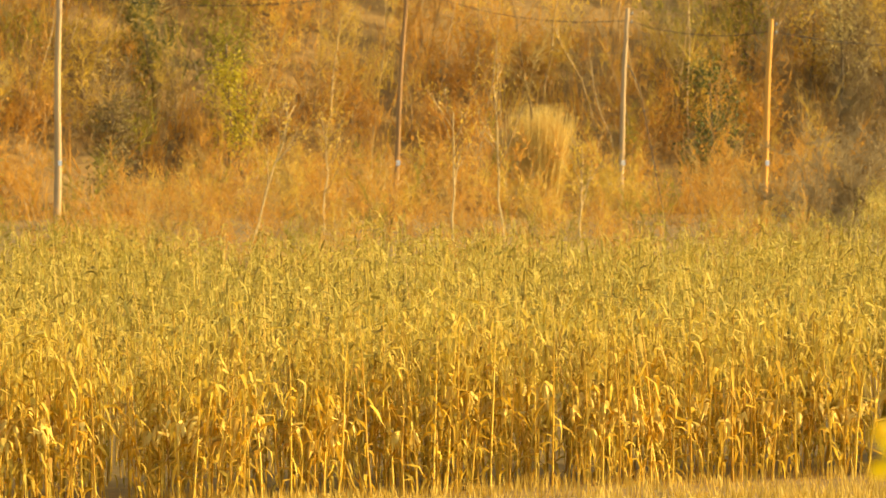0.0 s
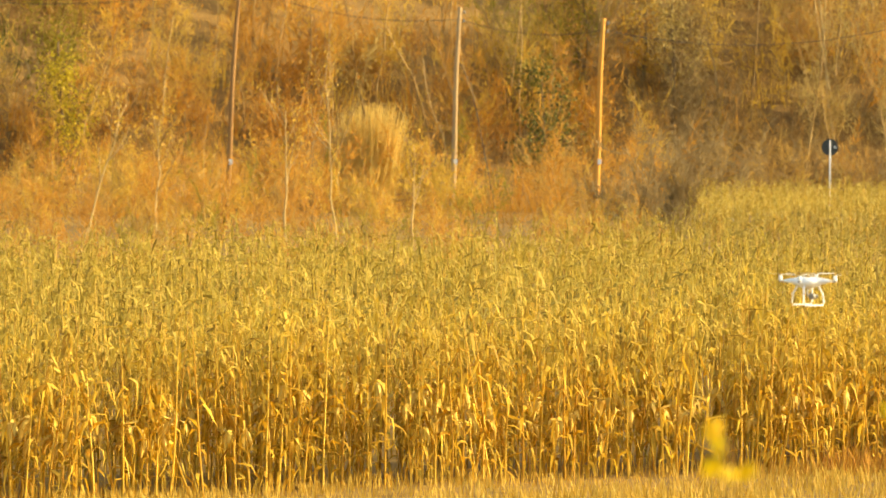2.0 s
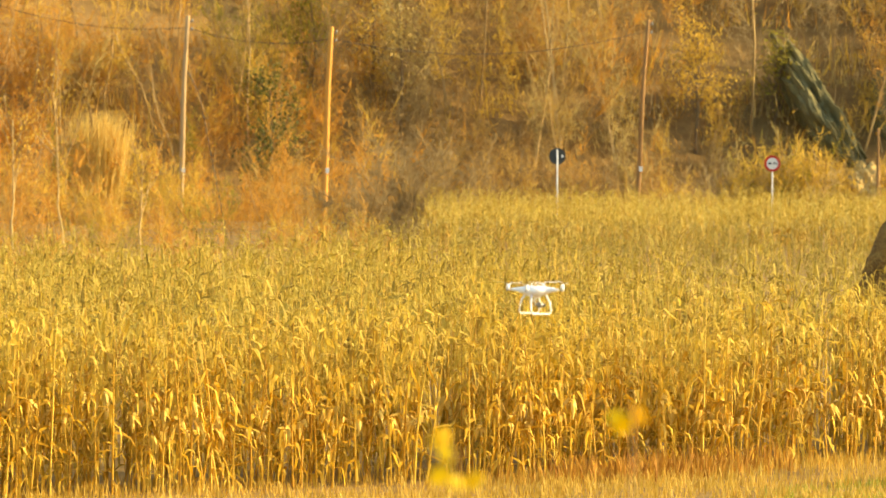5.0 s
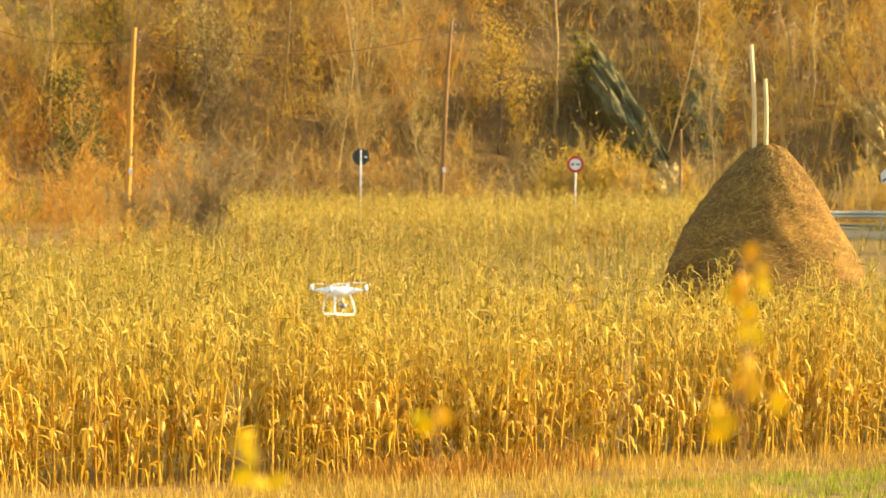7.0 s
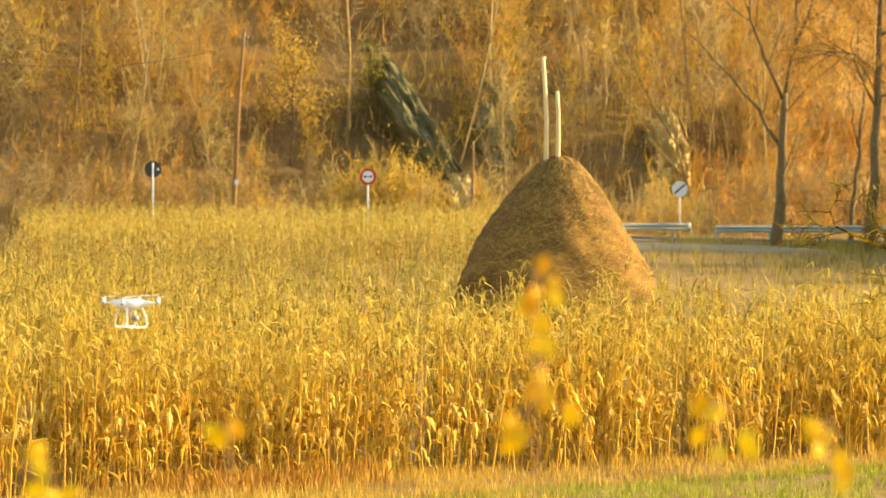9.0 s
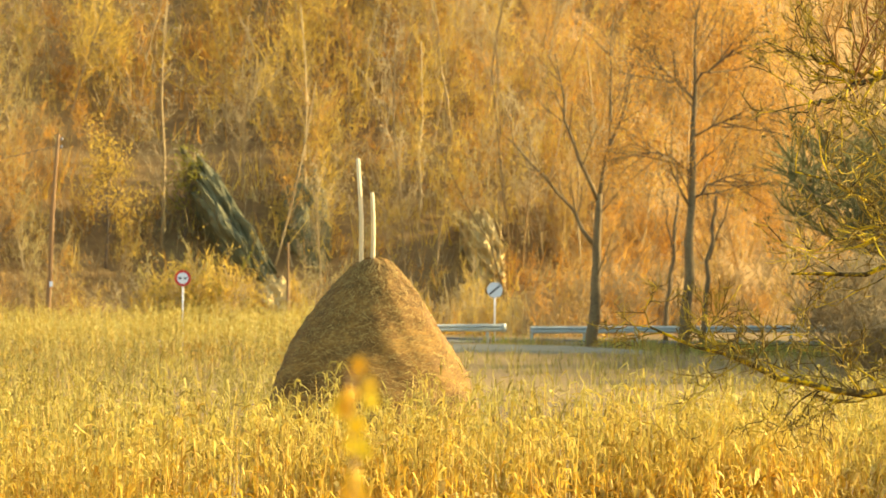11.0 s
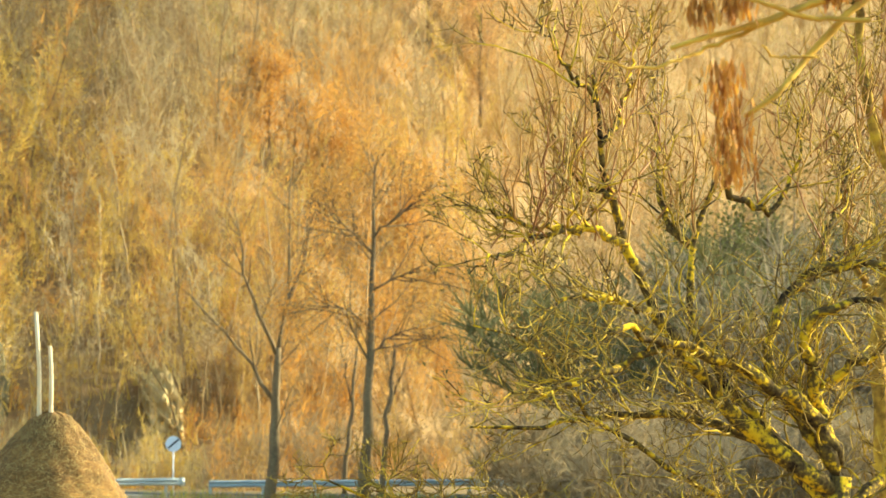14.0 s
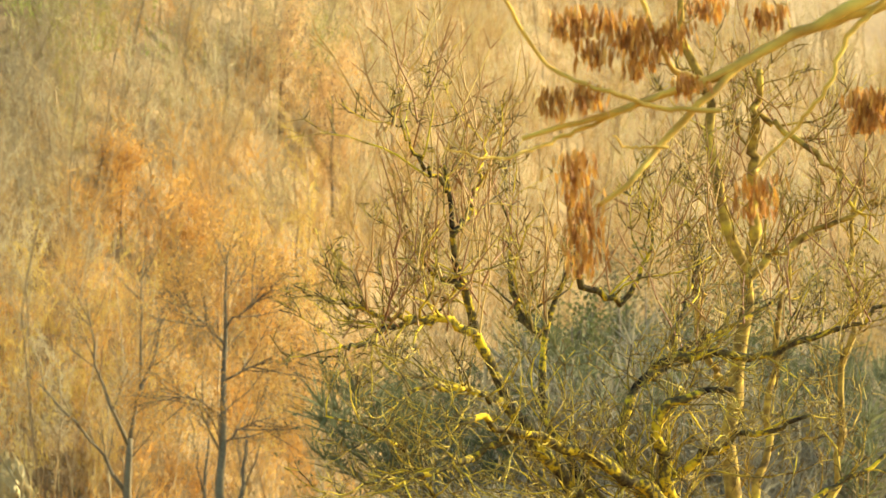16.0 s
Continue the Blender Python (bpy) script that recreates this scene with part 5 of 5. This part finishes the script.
def fruit_tree(x, y, limbs, label, seed, r=0.13, fork=3.4, twig_length=1.6, upright=0.0, bark=M_LICHEN):
    """An old fruit tree: trunk, crooked limbs grown over with yellow lichen, and a thicket of twigs."""
    rng = np.random.default_rng(seed)
    ob = new("fruit_tree")
    z0 = float(ground_z(x, y))
    ob.location = (x, y, z0)
    tagged(ob, label, "tree", "old fruit trees before the maize")
    o = np.array([x, y, z0])
    s = Shape()
    line = bend([(0, 0, -0.3), (-0.05, 0.05, 1.5), (0.0, 0, fork - z0)], 8, rng, 0.03)
    tube(s, line, np.linspace(r * 1.25, r * 0.85, 8), 12)
    part_of("trunk", s, bark, ob, "", True)
    starts = []
    rule = dict(depth=3, gnarl=0.22, mid=7, fine=6, fine_gnarl=0.26, up=[0.0, 0.07 + upright, 0.12 + upright, 0.10], count=[0, 6, 4], first=0.08, along=0.75, short=(0.42, 0.72), thin=0.62, least=0.0065)
    rule["from"] = 0.25
    out = {}
    for pts, r0, r1, sag in limbs:
        pts = np.array(pts, float)
        k = pts[:, 1:2] / y
        pts = np.column_stack([pts[:, :1] * k, pts[:, 1:2], EYE + (pts[:, 2:] - EYE) * k]) - o
        line_of = bend(pts, 20, rng, 0.022 + 0.25 * upright)
        line_of = np.concatenate([line_of, line_of[-1:] + (line_of[-1:] - line_of[-2:-1]) * 0.6])
        s = Shape()
        girth = np.linspace(r0 * 1.25, r1 * 0.85, 21) * rng.uniform(0.9, 1.12, 21)
        girth[0] *= 0.35
        tube(s, line_of, girth, 9)
        part_of("limb", s, bark, ob, "crooked limb with yellow lichen", True)
        long = float(np.linalg.norm(np.diff(line_of, axis=0), axis=1).sum())
        each = dict(rule, count=[int((2.7 if pts[-1, 2] + z0 > 6.2 else 5.2) * long) + 2, 4, 3])
        if sag:
            each.update(up=[0.0, 0.0, 0.0, 0.03], count=[int(9 * long), 6, 4])
        sprout(out, rng, line_of, 0.026, twig_length, 0, each)
        high = line_of[line_of[:, 2] + z0 > 5.6]
        if len(high):
            starts += [high[int(rng.integers(0, len(high)))] for i in range(int(3 + len(high) * 0.5))]
    tagged(part_of("branchwork", tubes(out, (1,), (5,)), M_LICHEN_TWIG if bark == M_LICHEN else bark, ob, "crossing branches with yellow lichen", True), kind="stuff")
    s, spurs = Shape(), Shape()
    for p in starts:
        p = p + rng.normal(0, 0.12, 3) * (1, 1, 0.3)
        tip = p + unit(np.array([rng.normal(-0.05, 0.38), rng.normal(0, 0.3), 1])) * rng.uniform(0.7, 1.7)
        stem = bend([p, (p + tip) / 2 + rng.normal(0, 0.1, 3), tip], 6, rng, 0.03)
        tube(s, stem, np.linspace(0.011, 0.0045, 6), 4, False)
        for i in range(4):
            q = stem[int(rng.integers(1, 5))]
            tube(s, [q, q + unit(np.array([rng.normal(0, 0.8), rng.normal(0, 0.6), 0.9])) * rng.uniform(0.15, 0.4)], [0.007, 0.004], 3, False)
    for level in (1, 2):
        for pts, radii in out.get(level, []):
            for i in range(3 if level == 1 else 2):
                k = int(rng.integers(0, len(pts) - 1))
                q = pts[k] + (pts[k + 1] - pts[k]) * rng.random()
                tube(spurs, [q, q + unit(rng.normal(0, 1, 3) + (0, 0, 0.5)) * rng.uniform(0.03, 0.1)], [0.008, 0.005], 3, False)
    tagged(part_of("spurwork", spurs, M_TWIG, ob, "short knobbly spurs"), kind="stuff")
    tagged(part_of("young_growth", s, M_SHOOT, ob, "upright red-gold young shoots"), kind="stuff")
    tagged(part_of("crown", tubes(out, (2, 3), (3, 3)), M_TWIG, ob, "dense crown of fine twigs"), kind="stuff")


mossy_limbs = []
limb(mossy_limbs, [(17.25, 48.0, 3.20), (16.00, 48.0, 4.09), (15.30, 47.9, 5.00), (15.00, 47.8, 5.67), (14.71, 47.7, 6.57), (14.67, 47.6, 7.24)], 0.085, 0.02)
limb(mossy_limbs, [(15.01, 47.7, 5.73), (14.59, 47.6, 5.88), (14.24, 47.5, 5.84), (14.01, 47.4, 5.90), (13.78, 47.3, 5.97), (13.61, 47.2, 6.02)], 0.04, 0.012)
limb(mossy_limbs, [(14.59, 47.6, 5.88), (14.13, 47.5, 5.80), (13.84, 47.3, 5.66), (13.55, 47.1, 5.52), (13.40, 47.0, 5.44)], 0.028, 0.008)
limb(mossy_limbs, [(14.89, 47.6, 6.17), (14.54, 47.7, 6.28), (14.33, 47.9, 6.51), (14.25, 48.0, 6.78)], 0.03, 0.01)
limb(mossy_limbs, [(14.73, 47.6, 6.68), (14.95, 47.8, 7.02), (15.01, 48.0, 7.36), (15.07, 48.2, 7.70)], 0.03, 0.008)
limb(mossy_limbs, [(14.69, 47.6, 7.13), (14.42, 47.5, 7.40), (14.25, 47.5, 7.68), (14.07, 47.4, 7.90)], 0.022, 0.007)
limb(mossy_limbs, [(17.25, 48.0, 3.50), (16.93, 47.9, 4.08), (16.36, 47.5, 4.43), (15.95, 47.3, 4.60), (15.18, 47.0, 4.83), (14.90, 46.8, 4.86)], 0.075, 0.03)
limb(mossy_limbs, [(15.53, 47.2, 4.74), (15.00, 47.1, 4.55), (14.65, 46.9, 4.38), (14.24, 46.8, 4.27), (13.83, 46.6, 4.24)], 0.04, 0.012)
limb(mossy_limbs, [(17.20, 48.0, 3.40), (16.99, 48.0, 4.08), (16.84, 47.8, 4.77), (16.84, 47.7, 4.94), (17.27, 47.5, 5.14), (17.60, 47.4, 5.17)], 0.075, 0.035)
limb(mossy_limbs, [(17.20, 48.0, 3.60), (16.96, 48.0, 4.18), (17.26, 47.8, 4.48), (17.69, 47.6, 4.66), (18.14, 47.4, 4.79), (18.42, 47.2, 4.89)], 0.055, 0.02)
limb(mossy_limbs, [(17.25, 48.0, 3.10), (15.80, 48.5, 4.55), (15.70, 48.6, 4.89), (15.65, 48.8, 5.67), (15.74, 48.8, 5.96), (15.97, 49.0, 6.44)], 0.055, 0.025)
limb(mossy_limbs, [(17.20, 48.0, 3.50), (16.36, 48.3, 4.55), (16.60, 48.4, 5.11), (16.79, 48.5, 5.40), (17.39, 48.7, 5.68), (18.06, 48.8, 6.03)], 0.06, 0.02)
limb(mossy_limbs, [(16.79, 48.5, 5.40), (17.39, 48.4, 5.56), (17.87, 48.3, 5.50), (18.30, 48.2, 5.63), (18.79, 48.1, 5.75), (19.34, 48.0, 6.04)], 0.045, 0.02)
limb(mossy_limbs, [(15.65, 48.8, 5.67), (15.42, 48.9, 5.90), (15.30, 49.0, 6.23), (15.33, 49.1, 6.63), (15.24, 49.2, 7.02)], 0.035, 0.01)
limb(mossy_limbs, [(15.97, 49.0, 6.35), (16.19, 49.1, 6.13), (16.49, 49.2, 6.02), (16.67, 49.3, 6.25), (16.79, 49.4, 6.59), (16.79, 49.5, 6.93)], 0.035, 0.01)
limb(mossy_limbs, [(16.73, 48.6, 5.23), (17.03, 48.8, 5.46), (17.12, 49.0, 5.91), (17.27, 49.2, 6.25), (17.33, 49.4, 6.65)], 0.04, 0.012)
limb(mossy_limbs, [(17.25, 48.0, 2.70), (15.90, 47.9, 3.20), (14.47, 47.6, 4.09), (14.33, 47.4, 4.46), (13.89, 47.0, 4.83), (13.55, 46.8, 4.87)], 0.035, 0.01)
limb(mossy_limbs, [(15.30, 47.8, 5.00), (15.00, 47.6, 5.16), (14.65, 47.5, 5.22), (14.30, 47.3, 5.16), (14.07, 47.1, 4.99)], 0.035, 0.01)
limb(mossy_limbs, [(17.25, 48.0, 2.50), (16.40, 47.6, 2.75), (14.76, 47.2, 2.75), (14.07, 47.1, 2.71), (12.80, 47.0, 3.03), (12.11, 47.0, 3.31)], 0.068, 0.012, True)
limb(mossy_limbs, [(17.25, 48.0, 3.00), (16.50, 48.9, 3.70), (15.60, 49.4, 4.05), (14.53, 49.7, 4.00), (13.95, 49.8, 3.86), (13.50, 49.8, 3.90)], 0.06, 0.014)
limb(mossy_limbs, [(17.25, 48.0, 3.00), (17.90, 48.6, 3.60), (18.60, 48.9, 4.10), (19.30, 49.0, 4.50)], 0.06, 0.02)
fruit_tree(17.25, 48.0, mossy_limbs, "old mossy fruit tree with crooked bare branches and yellow lichen", 31)
upright_limbs = []
limb(upright_limbs, [(18.70, 50.4, 2.60), (18.53, 50.4, 4.68), (18.76, 50.3, 6.25), (18.56, 50.2, 6.96), (18.28, 50.1, 8.28), (18.03, 50.0, 9.30)], 0.085, 0.04)
limb(upright_limbs, [(18.73, 50.4, 6.49), (18.82, 50.4, 6.85), (18.85, 50.3, 7.27), (18.88, 50.3, 7.87), (18.88, 50.2, 8.23), (18.92, 50.2, 8.54)], 0.06, 0.04)
limb(upright_limbs, [(18.88, 50.2, 8.20), (19.27, 50.1, 7.94), (19.72, 49.9, 7.64), (19.97, 49.8, 7.28), (20.20, 49.6, 6.86)], 0.03, 0.015)
limb(upright_limbs, [(18.76, 50.2, 6.31), (19.20, 50.1, 6.79), (19.52, 50.0, 6.92), (20.04, 49.9, 7.16), (20.49, 49.8, 7.29)], 0.04, 0.02)
limb(upright_limbs, [(18.75, 50.5, 2.60), (18.86, 50.8, 4.07), (19.01, 50.9, 4.93), (19.06, 51.0, 5.47), (19.26, 51.1, 6.55), (19.33, 51.2, 7.09)], 0.05, 0.02)
limb(upright_limbs, [(18.80, 50.5, 2.40), (19.76, 51.0, 4.07), (19.79, 51.0, 4.63), (19.96, 51.1, 5.77), (19.90, 51.2, 6.38), (20.14, 51.3, 7.89)], 0.05, 0.015)
limb(upright_limbs, [(18.61, 50.7, 5.16), (18.36, 50.8, 5.52), (18.23, 50.9, 5.94), (18.20, 50.9, 6.48), (18.14, 51.0, 7.02)], 0.035, 0.012)
fruit_tree(18.75, 50.5, upright_limbs, "upright old fruit tree with yellow-lichened limbs", 37, 0.14, 2.9, 1.5, 0.06, M_GOLD_BARK)


# ---- ash branch with seed wings ----
def ash_tree():
    rng = np.random.default_rng(41)
    ob = new("ash_tree")
    x, y = 14.6, 28.0
    z0 = float(ground_z(x, y))
    ob.location = (x, y, z0)
    tagged(ob, "bare tree whose low bough carries brown hanging seed bunches", "tree")
    o = np.array([x, y, z0])
    s = Shape()
    trunk = bend([(0, 0, -0.3), (0.1, 0, 3.5), (0, 0.1, 9.0 - z0)], 8, rng, 0.03)
    tube(s, trunk, np.linspace(0.2, 0.12, 8), 12)
    part_of("trunk", s, M_ASH, ob, "", True)
    boughs = [([(13.4, 8.1), (12.07, 7.32), (11.27, 7.06), (10.69, 6.87), (10.3, 6.65), (9.91, 6.49), (9.49, 6.37), (9.04, 6.23)], 0.05, 0.014),
              ([(13.4, 8.3), (12.0, 7.52), (11.01, 7.02), (10.44, 6.74), (10.12, 6.46), (9.87, 6.18), (9.66, 5.97), (9.47, 5.83)], 0.06, 0.014),
              ([(9.94, 6.53), (9.7, 6.43), (9.49, 6.33), (9.28, 6.23), (9.04, 6.14), (8.83, 6.1), (8.52, 6.16)], 0.018, 0.006),
              ([(10.19, 6.4), (9.84, 6.41), (9.49, 6.5), (9.23, 6.64), (9.05, 6.84), (8.87, 7.06)], 0.016, 0.01),
              ([(10.44, 6.74), (10.21, 6.58), (10.03, 6.64), (9.87, 6.84), (9.75, 7.09)], 0.022, 0.014),
              ([(11.3, 7.1), (11.05, 6.89), (10.94, 6.58), (10.76, 6.31), (10.58, 6.1), (10.44, 6.02)], 0.018, 0.007),
              ([(9.91, 6.19), (9.66, 6.18), (9.57, 6.25)], 0.010, 0.006)]
    for pts, r0, r1 in boughs:
        s = Shape()
        line = [(px, y + 0.3 * rng.normal(0, 0.3), pz) for px, pz in pts]
        n = 5 * len(pts)
        tube(s, bend(np.array(line) - o, n, rng, 0.006), np.linspace(r0, r1, n) * rng.uniform(0.92, 1.1, n), 8)
        part_of("bough", s, M_ASH, ob, "", True)
    for cx, cz, fall in ((9.31, 7.01, 0.22), (9.49, 7.03, 0.21), (9.47, 6.85, 0.23), (9.75, 6.99, 0.43), (9.66, 6.95, 0.2), (9.95, 6.96, 0.23), (10.04, 6.63, 0.15), (9.21, 6.54, 0.21),
                         (9.42, 6.58, 0.2), (9.35, 6.18, 0.34), (9.39, 5.89, 0.48), (10.46, 6.06, 0.31), (11.14, 6.58, 0.3), (11.24, 6.59, 0.29), (10.16, 7.13, 0.2), (10.54, 7.07, 0.2)):
        s = Shape()
        for i in range(int(380 * fall)):
            p = np.array([cx + rng.normal(0, 0.058), y + rng.normal(0, 0.06), cz - rng.uniform(0, max(fall - 0.07, 0.05))]) - o
            a = rng.uniform(0, 6.28)
            d = np.array([math.cos(a) * 0.3, math.sin(a) * 0.3, -1]) * rng.uniform(0.06, 0.1)
            ribbon(s, [p, p + d * 0.5, p + d], [0.006, 0.022, 0.009], (-math.sin(a), math.cos(a), 0))
        tagged(part_of("seed_tassel", s, M_SAMARA, ob, "hanging brown seed tassel"), kind="stuff")


ash_tree()


# ---- reeds ----
def reed_clump(x, y, wide, height):
    """A broad clump of tall dry reeds."""
    rng = np.random.default_rng(61)
    ob = new("reed_clump")
    ob.location = (x, y, float(ground_z(x, y)))
    tagged(ob, "pale straw-coloured clump of tall dry reeds", "reeds")
    s = Shape()
    for i in range(900):
        a = rng.uniform(0, 6.28)
        r = math.sqrt(rng.random())
        o = np.array([r * wide * math.cos(a), r * 0.8 * math.sin(a), -0.05])
        h = height * rng.uniform(0.75, 1.05)
        way = np.array([rng.normal(0.05, 0.08), rng.normal(0, 0.08), 1])
        b = rng.uniform(0, 6.28)
        ribbon(s, [o, o + way * h * 0.6, o + way * h + (rng.normal(0.08, 0.12), rng.normal(0, 0.1), 0)], [0.03, 0.035, 0.008], (math.cos(b), math.sin(b), 0))
    tagged(part_of("reeds", s, M_REED, ob), kind="stuff")


reed_clump(3.85, 216.0, 1.15, 4.7)


# ---- young yellow-leaved shoots near the camera ----
def shoot(x, spots, label):
    """A thin upright stem with a few yellow leaves."""
    rng = np.random.default_rng(int(x * 100))
    ob = new("yellow_sapling")
    y = 9.0
    x *= 0.75
    spots = [(0.75 * a, EYE + 0.75 * (b - EYE)) for a, b in spots]
    z0 = float(ground_z(x, y))
    ob.location = (x, y, z0)
    tagged(ob, label, "sapling", "yellow-leaved saplings")
    top = max(z for _, z in spots) + 0.01
    mean = sum(a for a, _ in spots) / len(spots)
    line = bend([(0, 0, -0.05), (0.3 * (mean - x), 0, (top - z0) * 0.5), (mean - x, 0, top - z0)], 8, rng, 0.006)
    s = Shape()
    tube(s, line, np.linspace(0.006, 0.002, 8), 6)
    part_of("stem", s, M_STEM, ob, "", True)
    more = [(a + rng.normal(0, 0.011), b + rng.normal(0, 0.013)) for a, b in spots for i in range(2) if rng.random() < 0.35]
    for lx, lz in spots + more:
        c = np.array([lx - x, rng.normal(0, 0.02), lz - z0])
        k = int(np.argmin(np.abs(line[:, 2] - (c[2] - 0.03))))
        s = Shape()
        tube(s, [line[k], (line[k] + c) / 2 + (0, 0, 0.005), c], [0.0016, 0.0012, 0.001], 4)
        part_of("leaf_stalk", s, M_STEM, ob)
        s = Shape()
        a = rng.uniform(-0.9, 0.9)
        d = np.array([math.sin(a), rng.normal(0, 0.35), -math.cos(a) * 0.7])
        d /= np.linalg.norm(d)
        e = np.cross(d, (0, 1, 0.25))
        e /= np.linalg.norm(e)
        t = np.linspace(-0.5, 0.5, 7)
        L = rng.uniform(0.036, 0.05)
        pts = c + np.outer(t, d) * L + np.outer(t * t, (0, 0.02, 0))
        ribbon(s, pts, np.array([0.1, 0.55, 0.85, 0.9, 0.75, 0.45, 0.05]) * L * 0.8, e)
        part_of("leaf", s, M_YELLOW, ob)


shoot(1.08, [(1.06, 3.42), (1.04, 3.37), (1.08, 3.35), (1.115, 3.36)], "sapling tip with four bright yellow leaves")
shoot(2.24, [(2.26, 3.90), (2.232, 3.83), (2.228, 3.80), (2.285, 3.82), (2.245, 3.76), (2.26, 3.71), (2.255, 3.63), (2.275, 3.57), (2.265, 3.6), (2.335, 3.55), (2.19, 3.52), (2.18, 3.47), (2.2, 3.5)], "upright sapling with a column of yellow leaves")
shoot(2.70, [(2.65, 3.56), (2.695, 3.54), (2.64, 3.49), (2.77, 3.48), (2.71, 3.44)], "low sapling with scattered yellow leaves")
shoot(2.98, [(2.93, 3.51), (2.96, 3.48), (3.03, 3.39), (3.01, 3.36)], "small sapling with few yellow leaves")
shoot(1.50, [(1.52, 3.51), (1.48, 3.49)], "thin sapling with two yellow leaves")


# ---- rocks ----
def rock(name, x, y, zc, size, seed, mat, label, lean=(0, 0)):
    """A ragged outcrop of the hillside."""
    bm = bmesh.new()
    bmesh.ops.create_icosphere(bm, subdivisions=5, radius=1)
    noise.seed_set(seed)
    for v in bm.verts:
        p = v.co.copy()
        k = 1 + 0.28 * noise.noise(p * 1.6) + 0.2 * noise.noise(p * 4.1) + 0.12 * noise.noise(p * 9)
        strata = 0.035 * math.sin(p.z * 11 + 4 * noise.noise(p * 2.5)) + 0.04 * noise.noise(p * 19)
        v.co = Vector((p.x * size[0] * (k + strata), p.y * size[1] * k, p.z * size[2] * k))
        v.co.x += lean[0] * v.co.z
        v.co.y += lean[1] * v.co.z
    ob = part(name, bm, mat, None, "", False)
    ob.location = (x, y, zc)
    tagged(ob, label, "rock", "outcrops")


rock("rock_outcrop", 39.8, 242.6, 4.2, (1.15, 2.4, 4.0), 3, M_ROCK, "slanting dark grey rock slab on the slope", (-0.52, 0.35))
rock("rock_outcrop", 39.9, 233, 1.2, (1.0, 0.9, 1.3), 5, M_LIME, "pale limestone block at the hill foot")
rock("rock_outcrop", 52.0, 242.5, 3.6, (0.8, 2.6, 2.1), 7, M_LIME, "pale weathered limestone face among the trees", (-0.1, 0.4))
rock("rock_outcrop", 43.4, 244.0, 4.4, (1.3, 2.2, 3.1), 9, M_ROCK, "grey rock face among the trees", (0.05, 0.4))
noise.seed_set(1)
